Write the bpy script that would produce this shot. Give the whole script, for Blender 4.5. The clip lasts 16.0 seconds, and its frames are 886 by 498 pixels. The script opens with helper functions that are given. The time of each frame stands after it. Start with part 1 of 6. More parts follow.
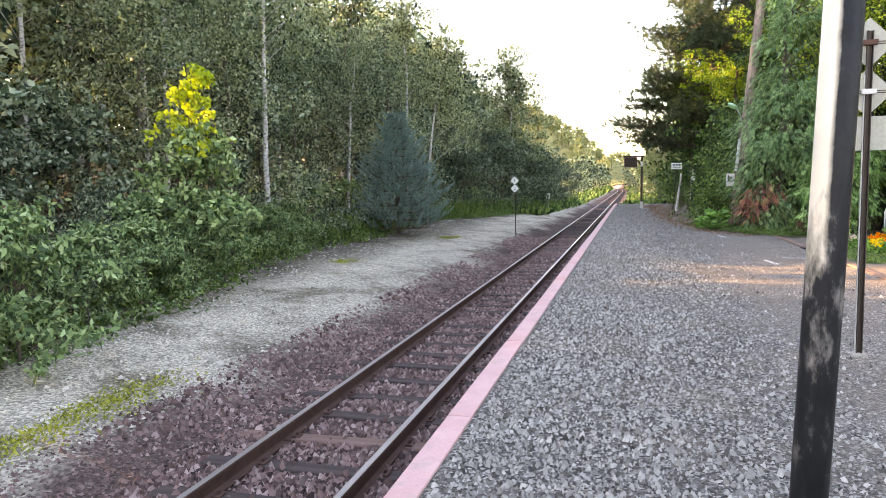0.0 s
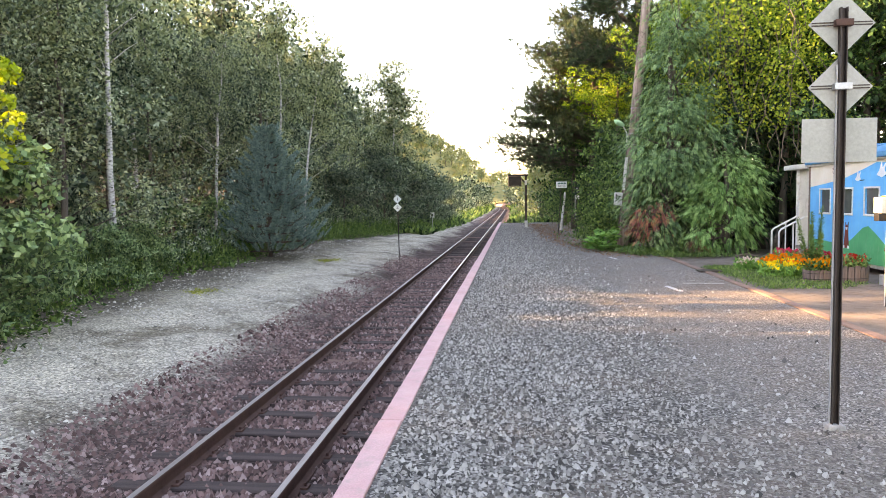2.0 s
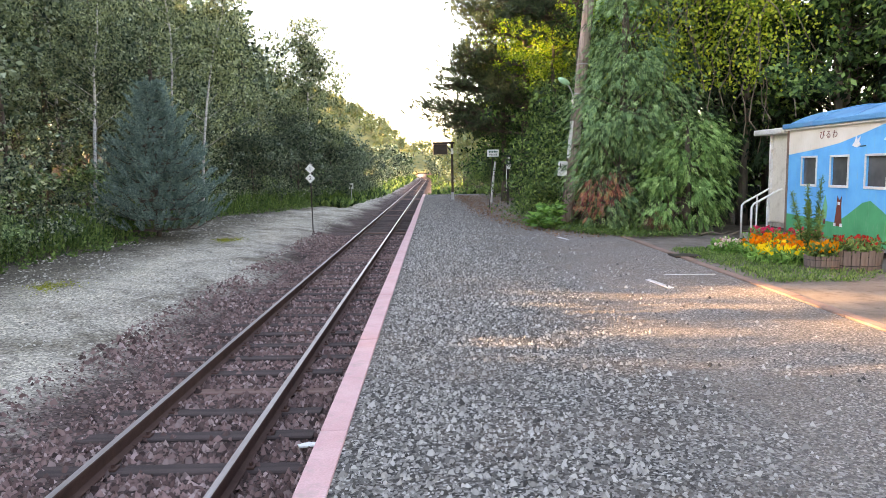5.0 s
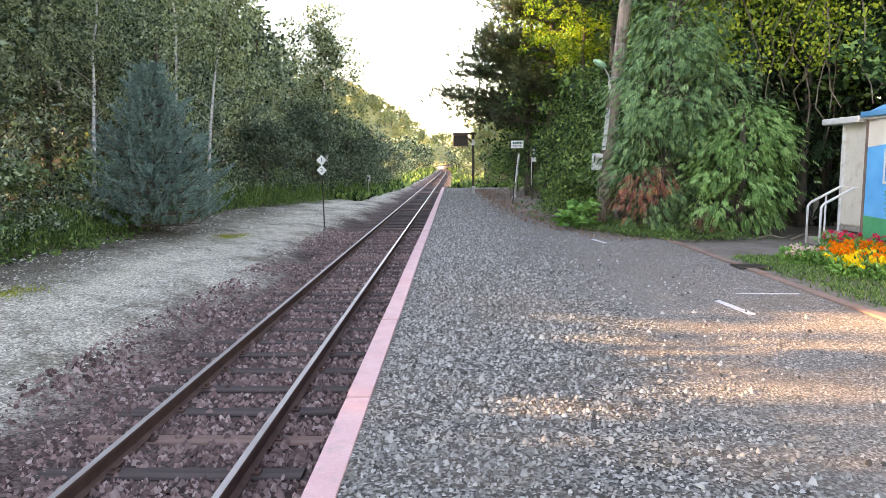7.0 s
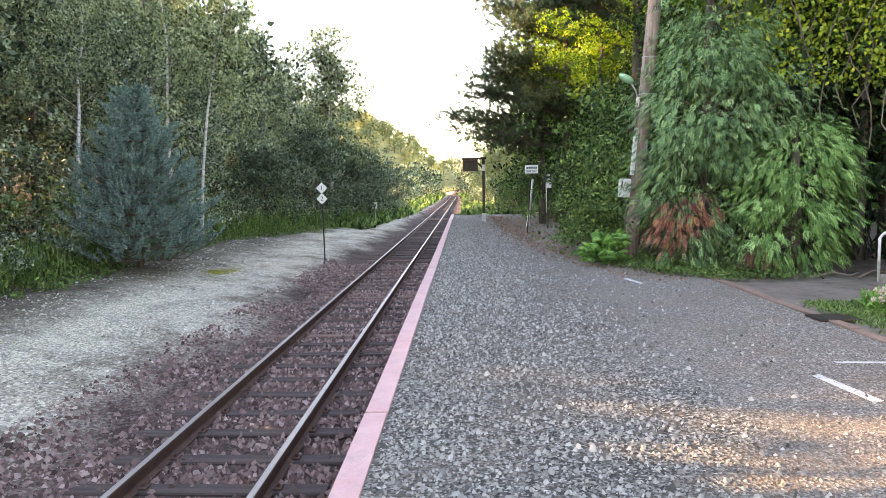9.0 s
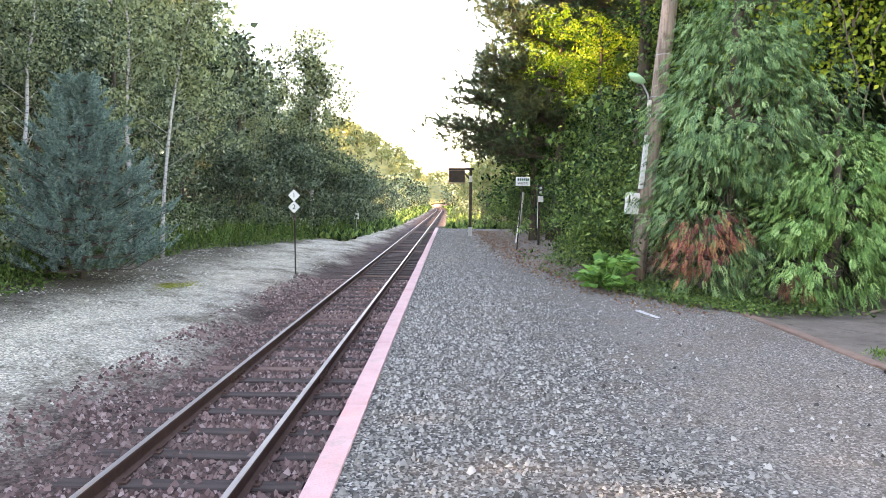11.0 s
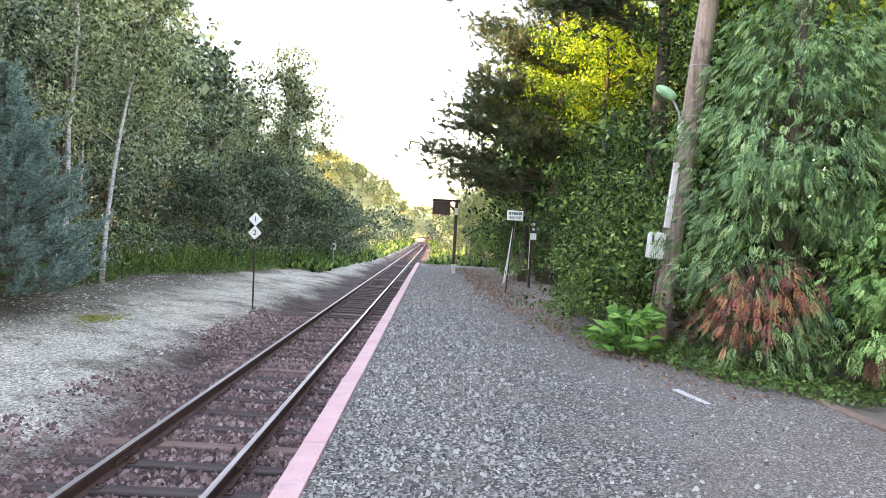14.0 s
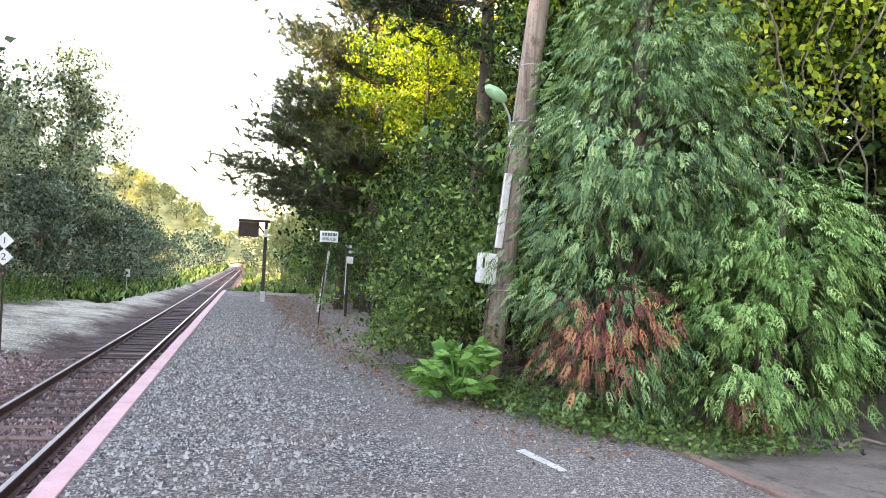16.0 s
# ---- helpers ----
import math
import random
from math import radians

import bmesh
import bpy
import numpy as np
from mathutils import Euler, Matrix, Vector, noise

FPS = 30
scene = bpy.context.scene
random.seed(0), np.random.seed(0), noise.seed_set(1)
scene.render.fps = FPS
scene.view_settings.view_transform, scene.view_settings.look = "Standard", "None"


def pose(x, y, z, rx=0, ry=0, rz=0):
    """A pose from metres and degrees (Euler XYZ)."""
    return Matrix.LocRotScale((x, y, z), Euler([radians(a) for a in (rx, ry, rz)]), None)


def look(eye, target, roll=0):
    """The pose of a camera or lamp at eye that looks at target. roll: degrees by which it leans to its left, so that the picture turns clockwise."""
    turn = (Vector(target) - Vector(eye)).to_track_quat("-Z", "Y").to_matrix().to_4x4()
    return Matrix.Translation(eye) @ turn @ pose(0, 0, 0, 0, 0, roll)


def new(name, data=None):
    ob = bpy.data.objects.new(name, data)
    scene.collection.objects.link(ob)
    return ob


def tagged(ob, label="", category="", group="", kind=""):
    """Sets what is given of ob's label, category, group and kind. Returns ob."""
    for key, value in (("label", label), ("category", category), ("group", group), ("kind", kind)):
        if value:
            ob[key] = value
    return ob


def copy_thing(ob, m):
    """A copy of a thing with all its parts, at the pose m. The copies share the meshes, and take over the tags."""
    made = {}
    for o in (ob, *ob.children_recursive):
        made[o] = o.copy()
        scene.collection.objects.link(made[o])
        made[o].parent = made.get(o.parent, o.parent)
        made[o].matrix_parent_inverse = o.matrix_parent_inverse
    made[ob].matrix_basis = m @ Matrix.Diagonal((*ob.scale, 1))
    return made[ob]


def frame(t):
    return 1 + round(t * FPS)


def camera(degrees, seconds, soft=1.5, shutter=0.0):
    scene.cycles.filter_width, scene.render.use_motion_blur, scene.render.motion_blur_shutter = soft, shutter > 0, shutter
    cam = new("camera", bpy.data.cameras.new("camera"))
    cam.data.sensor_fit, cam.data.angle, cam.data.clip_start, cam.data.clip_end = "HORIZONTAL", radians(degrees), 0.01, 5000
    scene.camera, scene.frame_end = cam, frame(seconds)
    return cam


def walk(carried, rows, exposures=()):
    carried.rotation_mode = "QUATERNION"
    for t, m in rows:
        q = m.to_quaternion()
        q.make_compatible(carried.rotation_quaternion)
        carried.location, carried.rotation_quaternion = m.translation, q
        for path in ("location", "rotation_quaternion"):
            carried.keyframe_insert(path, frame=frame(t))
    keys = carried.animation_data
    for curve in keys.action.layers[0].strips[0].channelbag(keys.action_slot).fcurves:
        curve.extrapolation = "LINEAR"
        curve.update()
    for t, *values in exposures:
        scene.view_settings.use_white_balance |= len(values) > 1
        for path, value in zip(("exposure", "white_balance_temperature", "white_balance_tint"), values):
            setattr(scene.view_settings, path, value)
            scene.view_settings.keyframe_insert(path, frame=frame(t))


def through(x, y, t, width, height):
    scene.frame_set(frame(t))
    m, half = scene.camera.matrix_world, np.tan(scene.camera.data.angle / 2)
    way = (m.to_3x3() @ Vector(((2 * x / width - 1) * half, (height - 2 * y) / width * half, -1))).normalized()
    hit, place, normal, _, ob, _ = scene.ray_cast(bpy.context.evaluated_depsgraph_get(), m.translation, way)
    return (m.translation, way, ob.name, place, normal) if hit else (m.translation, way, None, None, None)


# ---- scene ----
cam = camera(64.3, 16.0, soft=0.8)
PATH = [
    (0, (2.631, 3.061, 1.42), (2.113, 4.983, 1.237), -1.0),
    (0.5, (2.596, 3.525, 1.434), (2.242, 5.484, 1.241), -1.1),
    (1, (2.549, 3.909, 1.446), (2.268, 5.881, 1.271), -0.8),
    (1.5, (2.462, 4.405, 1.401), (2.222, 6.385, 1.255), -0.5),
    (2, (2.428, 4.77, 1.432), (2.229, 6.755, 1.295), -0.9),
    (2.5, (2.324, 5.161, 1.447), (2.178, 7.149, 1.286), -0.9),
    (3, (2.297, 5.59, 1.44), (2.216, 7.58, 1.25), -0.5),
    (3.5, (2.282, 6.067, 1.438), (2.256, 8.055, 1.223), -0.4),
    (4, (2.2, 6.515, 1.443), (2.233, 8.502, 1.219), -0.4),
    (4.2, (2.232, 6.738, 1.424), (2.275, 8.725, 1.205), -0.6),
    (6.3, (2.114, 8.654, 1.419), (2.084, 10.64, 1.179), -1.2),
    (6.5, (2.164, 8.794, 1.409), (2.13, 10.779, 1.167), -1.1),
    (7, (2.212, 9.282, 1.423), (2.18, 11.267, 1.178), -0.5),
    (7.5, (2.224, 9.726, 1.487), (2.192, 11.713, 1.267), -0.5),
    (8, (2.255, 10.185, 1.44), (2.19, 12.175, 1.253), -0.7),
    (8.5, (2.211, 10.618, 1.494), (2.135, 12.609, 1.322), -1.2),
    (9, (2.216, 11.024, 1.473), (2.156, 13.016, 1.299), -1.0),
    (9.2, (2.217, 11.212, 1.463), (2.17, 13.203, 1.284), -0.7),
    (11.3, (2.275, 13.104, 1.407), (2.253, 15.101, 1.293), 0.7),
    (11.5, (2.289, 13.268, 1.397), (2.231, 15.265, 1.322), 0.4),
    (12, (2.238, 13.618, 1.403), (2.094, 15.61, 1.3), -0.6),
    (12.5, (2.162, 13.996, 1.412), (2.009, 15.988, 1.307), -1.0),
    (13, (2.19, 14.384, 1.409), (2.065, 16.378, 1.316), -0.2),
    (13.5, (2.224, 14.806, 1.397), (2.175, 16.804, 1.329), 1.6),
    (14, (2.308, 15.249, 1.373), (2.336, 17.249, 1.335), 3.2),
    (14.5, (2.361, 15.676, 1.368), (2.478, 17.672, 1.356), 4.1),
    (15, (2.432, 16.12, 1.384), (2.636, 18.11, 1.398), 4.2),
    (15.5, (2.565, 16.523, 1.391), (2.89, 18.496, 1.434), 3.4),
    (16, (2.659, 16.945, 1.363), (3.182, 18.875, 1.421), 2.8),
]
walk(cam, [(t, look(eye, target, roll)) for t, eye, target, roll in PATH], exposures=[(0, 3.36, 10300, 31), (4, 3.26, 10300, 31), (8.5, 3.47, 9900, 28), (10.6, 3.66, 10000, 29), (11.4, 3.8, 10000, 29), (12.2, 3.68, 10000, 29), (13, 3.7, 10000, 29), (16, 3.86, 10000, 30)])

# world, sun
SUN_AZ, SUN_EL = 272.0, 17.0          # where the sun stands: degrees clockwise from +y, and above the horizon
world = bpy.data.worlds.new("sky")
scene.world = world
world.use_nodes = True
_wn = world.node_tree
_sky = _wn.nodes.new("ShaderNodeTexSky")
_sky.sky_type = "NISHITA"
_sky.sun_disc = False
_sky.sun_elevation, _sky.sun_rotation = radians(SUN_EL), radians(SUN_AZ)
_sky.air_density, _sky.dust_density, _sky.ozone_density = 1.0, 0.25, 1.7
_wn.links.new(_sky.outputs[0], _wn.nodes["Background"].inputs[0])
_wn.nodes["Background"].inputs[1].default_value = 0.15
_sd = Vector((math.sin(radians(SUN_AZ)) * math.cos(radians(SUN_EL)), math.cos(radians(SUN_AZ)) * math.cos(radians(SUN_EL)), math.sin(radians(SUN_EL))))
sun = new("sun", bpy.data.lights.new("sun", "SUN"))
sun.data.energy, sun.data.angle, sun.data.color = 3.4, radians(0.6), (1.0, 0.76, 0.47)
sun.matrix_world = look(_sd * 50, (0, 0, 0))

rng = np.random.default_rng(7)


# ---- node materials ----
def nodemat(name, rough=0.8, metal=0.0, spec=0.4):
    m = bpy.data.materials.new(name)
    m.use_nodes = True
    nt = m.node_tree
    b = nt.nodes["Principled BSDF"]
    b.inputs["Roughness"].default_value = rough
    b.inputs["Metallic"].default_value = metal
    b.inputs["Specular IOR Level"].default_value = spec
    return m, nt, b


def ramp(nt, fac, stops, const=False):
    r = nt.nodes.new("ShaderNodeValToRGB")
    e = r.color_ramp.elements
    while len(e) < len(stops):
        e.new(0.5)
    for el, (p, c) in zip(e, stops):
        el.position = p
        el.color = (*c, 1) if len(c) == 3 else c
    if const:
        r.color_ramp.interpolation = "CONSTANT"
    nt.links.new(fac, r.inputs[0])
    return r.outputs[0]


def noise_tex(nt, scale, detail=4, rough=0.6, vec=None, stretch=None):
    n = nt.nodes.new("ShaderNodeTexNoise")
    n.inputs["Scale"].default_value, n.inputs["Detail"].default_value, n.inputs["Roughness"].default_value = scale, detail, rough
    if vec is None:
        vec = nt.nodes.new("ShaderNodeTexCoord").outputs["Object"]
    if stretch:
        mp = nt.nodes.new("ShaderNodeMapping")
        mp.inputs["Scale"].default_value = stretch
        nt.links.new(vec, mp.inputs[0])
        vec = mp.outputs[0]
    nt.links.new(vec, n.inputs["Vector"])
    return n.outputs["Fac"]


def mixc(nt, fac, a, b, mode="MIX"):
    n = nt.nodes.new("ShaderNodeMix")
    n.data_type, n.blend_type = "RGBA", mode
    for sock, v in ((n.inputs[0], fac), (n.inputs[6], a), (n.inputs[7], b)):
        if isinstance(v, (int, float)):
            sock.default_value = v
        elif isinstance(v, tuple):
            sock.default_value = (*v, 1)
        else:
            nt.links.new(v, sock)
    return n.outputs[2]


def calc(nt, op, a, b=0.0, clamp=False):
    n = nt.nodes.new("ShaderNodeMath")
    n.operation, n.use_clamp = op, clamp
    for sock, v in ((n.inputs[0], a), (n.inputs[1], b)):
        if isinstance(v, (int, float)):
            sock.default_value = v
        else:
            nt.links.new(v, sock)
    return n.outputs[0]


def bumped(nt, b, height, strength=0.4, dist=0.01):
    n = nt.nodes.new("ShaderNodeBump")
    n.inputs["Strength"].default_value, n.inputs["Distance"].default_value = strength, dist
    nt.links.new(height, n.inputs["Height"])
    nt.links.new(n.outputs[0], b.inputs["Normal"])


def worn(name, c1, c2, scale=3.0, rough=0.8, metal=0.0, fine=60.0, bump=0.3, dirt=None, stretch=None):
    """Two colours in broad patches, fine grain over them, and dirt in blotches."""
    m, nt, b = nodemat(name, rough, metal)
    col = ramp(nt, noise_tex(nt, scale, 5, 0.65, stretch=stretch), [(0.3, c1), (0.7, c2)])
    grain = noise_tex(nt, fine, 3, 0.6, stretch=stretch)
    col = mixc(nt, 0.35, col, ramp(nt, grain, [(0.25, (0.35, 0.35, 0.35)), (0.75, (1, 1, 1))]), "MULTIPLY")
    if dirt:
        f = ramp(nt, noise_tex(nt, scale * 2.7, 6, 0.7), [(0.52, (0, 0, 0)), (0.68, (1, 1, 1))])
        col = mixc(nt, f, col, dirt)
    nt.links.new(col, b.inputs["Base Color"])
    bumped(nt, b, grain, bump, 0.004)
    return m


def leafy(name, cols, through=0.35, gloss=0.5):
    """Leaves: a colour each, thin enough for light to shine through."""
    m, nt, b = nodemat(name, gloss, 0, 0.14)
    isl = nt.nodes.new("ShaderNodeNewGeometry").outputs["Random Per Island"]
    col = ramp(nt, isl, [(i / max(1, len(cols) - 1), c) for i, c in enumerate(cols)])
    info = nt.nodes.new("ShaderNodeObjectInfo").outputs["Random"]
    hs = nt.nodes.new("ShaderNodeHueSaturation")
    nt.links.new(calc(nt, "ADD", calc(nt, "MULTIPLY", info, 0.5), 0.75), hs.inputs["Value"])
    nt.links.new(calc(nt, "ADD", calc(nt, "MULTIPLY", info, -0.03), 0.512), hs.inputs["Hue"])
    nt.links.new(col, hs.inputs["Color"])
    nt.links.new(hs.outputs[0], b.inputs["Base Color"])
    tr = nt.nodes.new("ShaderNodeBsdfTranslucent")
    warm = mixc(nt, 1.0, hs.outputs[0], (1.2, 1.3, 0.55), "MULTIPLY")
    nt.links.new(warm, tr.inputs[0])
    mx = nt.nodes.new("ShaderNodeMixShader")
    mx.inputs[0].default_value = through
    nt.links.new(b.outputs[0], mx.inputs[1])
    nt.links.new(tr.outputs[0], mx.inputs[2])
    nt.links.new(mx.outputs[0], nt.nodes["Material Output"].inputs[0])
    return m


def stones(name, cols, dust):
    """Loose stones: each its own colour, dusty in patches."""
    m, nt, b = nodemat(name, 0.9, 0, 0.3)
    isl = nt.nodes.new("ShaderNodeNewGeometry").outputs["Random Per Island"]
    col = ramp(nt, isl, [(i / (len(cols) - 1), c) for i, c in enumerate(cols)])
    f = ramp(nt, noise_tex(nt, 0.7, 4), [(0.45, (0, 0, 0)), (0.75, (0.6, 0.6, 0.6))])
    nt.links.new(mixc(nt, f, col, dust), b.inputs["Base Color"])
    bumped(nt, b, noise_tex(nt, 80, 3), 0.4, 0.004)
    return m


M = {}
# the earth: gravel bed, grey track-side path, soil and litter under the trees
m, nt, b = nodemat("ground_earth", 0.95, 0, 0.2)
pos = nt.nodes.new("ShaderNodeNewGeometry").outputs["Position"]
sep = nt.nodes.new("ShaderNodeSeparateXYZ")
nt.links.new(pos, sep.inputs[0])
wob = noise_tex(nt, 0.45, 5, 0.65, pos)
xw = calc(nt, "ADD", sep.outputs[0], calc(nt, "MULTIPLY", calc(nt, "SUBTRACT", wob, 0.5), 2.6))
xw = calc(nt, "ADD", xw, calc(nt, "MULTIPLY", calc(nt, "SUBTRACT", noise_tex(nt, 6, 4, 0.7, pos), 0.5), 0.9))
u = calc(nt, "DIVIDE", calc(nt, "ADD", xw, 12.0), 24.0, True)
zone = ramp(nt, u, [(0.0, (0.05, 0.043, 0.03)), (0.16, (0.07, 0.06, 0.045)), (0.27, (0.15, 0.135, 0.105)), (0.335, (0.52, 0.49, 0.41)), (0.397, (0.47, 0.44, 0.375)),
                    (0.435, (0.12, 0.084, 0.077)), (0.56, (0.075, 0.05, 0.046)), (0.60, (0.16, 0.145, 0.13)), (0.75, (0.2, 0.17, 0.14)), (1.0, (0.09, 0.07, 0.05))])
vor = nt.nodes.new("ShaderNodeTexVoronoi")
vor.inputs["Scale"].default_value = 38
nt.links.new(pos, vor.inputs["Vector"])
peb = ramp(nt, vor.outputs["Color"], [(0.0, (0.06, 0.06, 0.055)), (0.5, (0.75, 0.75, 0.73)), (1.0, (1.9, 1.88, 1.8))])
col = mixc(nt, 0.75, zone, peb, "MULTIPLY")
worn_ = ramp(nt, noise_tex(nt, 0.8, 6, 0.7, pos), [(0.36, (0.36, 0.33, 0.29)), (0.52, (1, 1, 1)), (0.7, (1.15, 1.13, 1.08))])
col = mixc(nt, 0.85, col, worn_, "MULTIPLY")
moss = ramp(nt, noise_tex(nt, 1.3, 6, 0.7, pos), [(0.57, (0, 0, 0)), (0.66, (0.55, 0.55, 0.55))])
lft = ramp(nt, u, [(0.24, (0.7, 0.7, 0.7)), (0.32, (0.35, 0.35, 0.35)), (0.4, (0.0, 0.0, 0.0))])
col = mixc(nt, mixc(nt, 1.0, moss, lft, "MULTIPLY"), col, (0.13, 0.14, 0.035))
nt.links.new(col, b.inputs["Base Color"])
bumped(nt, b, vor.outputs["Distance"], 0.8, 0.03)
M["ground"] = m

# platform: loose grey stone chips over a darker worn asphalt at the station-house side
m, nt, b = nodemat("platform_gravel", 0.92, 0, 0.3)
pos = nt.nodes.new("ShaderNodeNewGeometry").outputs["Position"]
sep = nt.nodes.new("ShaderNodeSeparateXYZ")
nt.links.new(pos, sep.inputs[0])
vor = nt.nodes.new("ShaderNodeTexVoronoi")
vor.inputs["Scale"].default_value = 62
nt.links.new(pos, vor.inputs["Vector"])
chips = ramp(nt, vor.outputs["Color"], [(0.0, (0.012, 0.012, 0.012)), (0.4, (0.065, 0.063, 0.056)), (0.75, (0.25, 0.243, 0.218)), (1.0, (0.58, 0.565, 0.515))])
vor2 = nt.nodes.new("ShaderNodeTexVoronoi")
vor2.inputs["Scale"].default_value = 75
nt.links.new(pos, vor2.inputs["Vector"])
asph = ramp(nt, vor2.outputs["Color"], [(0.0, (0.04, 0.039, 0.038)), (0.6, (0.19, 0.17, 0.148)), (1.0, (0.52, 0.475, 0.425))])
xw = calc(nt, "ADD", sep.outputs[0], calc(nt, "MULTIPLY", calc(nt, "SUBTRACT", noise_tex(nt, 0.5, 5, 0.65, pos), 0.5), 3.4))
yfar = calc(nt, "MULTIPLY", calc(nt, "SUBTRACT", sep.outputs[1], 21.0, True), 0.35)
msk = ramp(nt, calc(nt, "DIVIDE", calc(nt, "SUBTRACT", xw, yfar), 8.0, True), [(0.42, (0, 0, 0)), (0.6, (1, 1, 1))])
col = mixc(nt, msk, chips, asph)
dirtm = ramp(nt, noise_tex(nt, 0.9, 6, 0.7, pos), [(0.45, (0, 0, 0)), (0.7, (0.6, 0.6, 0.6))])
col = mixc(nt, dirtm, col, (0.155, 0.118, 0.092))
nt.links.new(col, b.inputs["Base Color"])
bumped(nt, b, vor.outputs["Distance"], 0.7, 0.02)
M["platform"] = m

M["chips"] = stones("stone_chips", [(0.03, 0.029, 0.026), (0.14, 0.136, 0.122), (0.43, 0.418, 0.375), (0.19, 0.183, 0.163), (0.48, 0.466, 0.424)], (0.17, 0.157, 0.138))
M["ballast"] = stones("track_ballast", [(0.025, 0.014, 0.012), (0.14, 0.08, 0.07), (0.3, 0.19, 0.17), (0.07, 0.043, 0.038), (0.46, 0.34, 0.31)], (0.12, 0.075, 0.064))
M["pale_gravel"] = stones("pale_gravel", [(0.09, 0.085, 0.07), (0.44, 0.42, 0.35), (0.66, 0.63, 0.55), (0.27, 0.255, 0.21)], (0.42, 0.395, 0.31))
M["concrete"] = worn("concrete", (0.3, 0.29, 0.27), (0.42, 0.41, 0.38), 1.5, 0.9, dirt=(0.14, 0.13, 0.11))
M["pink"] = worn("faded_red_paint", (0.56, 0.3, 0.29), (0.66, 0.42, 0.41), 2.2, 0.75, fine=90, bump=0.25, dirt=(0.4, 0.29, 0.26))
M["kerb"] = worn("red_brown_concrete", (0.22, 0.13, 0.1), (0.3, 0.2, 0.155), 2.5, 0.9, dirt=(0.13, 0.1, 0.08))
M["road_paint"] = worn("worn_white_paint", (0.65, 0.65, 0.63), (0.5, 0.5, 0.48), 8, 0.8, dirt=(0.2, 0.19, 0.18))
M["rail_side"] = worn("rusty_steel", (0.075, 0.036, 0.028), (0.13, 0.066, 0.05), 6, 0.8, 0.2, 120, 0.4)
M["rail_top"] = worn("polished_steel", (0.3, 0.26, 0.24), (0.42, 0.38, 0.35), 3, 0.42, 0.85, 40, 0.05, stretch=(8, 0.4, 1))
M["sleeper"] = worn("weathered_sleeper_wood", (0.03, 0.022, 0.02), (0.095, 0.066, 0.06), 1.2, 0.9, fine=25, bump=0.7, stretch=(0.6, 9, 9))
M["fresh_sleeper"] = worn("reddish_sleeper_wood", (0.16, 0.085, 0.065), (0.24, 0.15, 0.125), 1.2, 0.9, fine=25, bump=0.6, stretch=(0.6, 9, 9))
M["dark_metal"] = worn("dark_brown_painted_metal", (0.032, 0.024, 0.02), (0.06, 0.045, 0.04), 5, 0.5, 0.3, 70, 0.15)
M["galv"] = worn("galvanised_steel", (0.42, 0.43, 0.43), (0.55, 0.56, 0.56), 6, 0.5, 0.6, 60, 0.1)
# peeling tar; its near-black also stands for shade on the post's right
m, nt, b = nodemat("peeling_post_paint_sunlit_side", 0.5, 0.0, 0.2)
pz = nt.nodes.new("ShaderNodeSeparateXYZ")
nt.links.new(nt.nodes.new("ShaderNodeTexCoord").outputs["Object"], pz.inputs[0])
scf = noise_tex(nt, 9, 6, 0.7, stretch=(1.5, 1.5, 0.6))
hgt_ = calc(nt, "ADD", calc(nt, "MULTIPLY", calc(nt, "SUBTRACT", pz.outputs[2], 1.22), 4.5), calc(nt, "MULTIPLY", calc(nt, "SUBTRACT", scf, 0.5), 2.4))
tar_and_shade = ramp(nt, scf, [(0.36, (0.007, 0.008, 0.01)), (0.54, (0.014, 0.016, 0.019)), (0.6, (0.07, 0.07, 0.07)), (0.72, (0.22, 0.21, 0.2))])
sunlit_cream = ramp(nt, noise_tex(nt, 5, 5, 0.6), [(0.3, (0.55, 0.49, 0.4)), (0.7, (0.68, 0.62, 0.52))])
# sunlight painted on: cream down the left third of the upper post
sunlit_side = calc(nt, "SUBTRACT", calc(nt, "MULTIPLY", pz.outputs[2], 0.0357), calc(nt, "ADD", pz.outputs[0], 0.044))
sunlit_side = calc(nt, "ADD", calc(nt, "MULTIPLY", sunlit_side, 70.0), calc(nt, "MULTIPLY", calc(nt, "SUBTRACT", scf, 0.5), 1.5))
sunlit_f = calc(nt, "MULTIPLY", calc(nt, "ADD", hgt_, 0.5, True), calc(nt, "ADD", sunlit_side, 0.5, True))
nt.links.new(mixc(nt, sunlit_f, tar_and_shade, sunlit_cream), b.inputs["Base Color"])
bumped(nt, b, scf, 0.3, 0.004)
M["post_paint_and_light"] = m
M["sign_back"] = worn("grey_sign_back", (0.33, 0.34, 0.3), (0.4, 0.4, 0.36), 4, 0.6, 0.2, 50, 0.05)
M["sign_white"] = worn("white_sign_face", (0.8, 0.83, 0.8), (0.72, 0.78, 0.74), 3, 0.5, 0, 60, 0.03)
M["white"] = worn("white_painted_steel", (0.78, 0.78, 0.75), (0.7, 0.69, 0.65), 4, 0.5, 0, 60, 0.05, dirt=(0.5, 0.46, 0.4))
M["cream"] = worn("cream_painted_wall", (0.78, 0.73, 0.62), (0.7, 0.65, 0.55), 2, 0.7, 0, 60, 0.06, dirt=(0.52, 0.47, 0.38))
M["roof_blue"] = worn("blue_painted_roof", (0.03, 0.26, 0.5), (0.09, 0.4, 0.62), 1.5, 0.5, 0, 50, 0.1, dirt=(0.14, 0.3, 0.5))
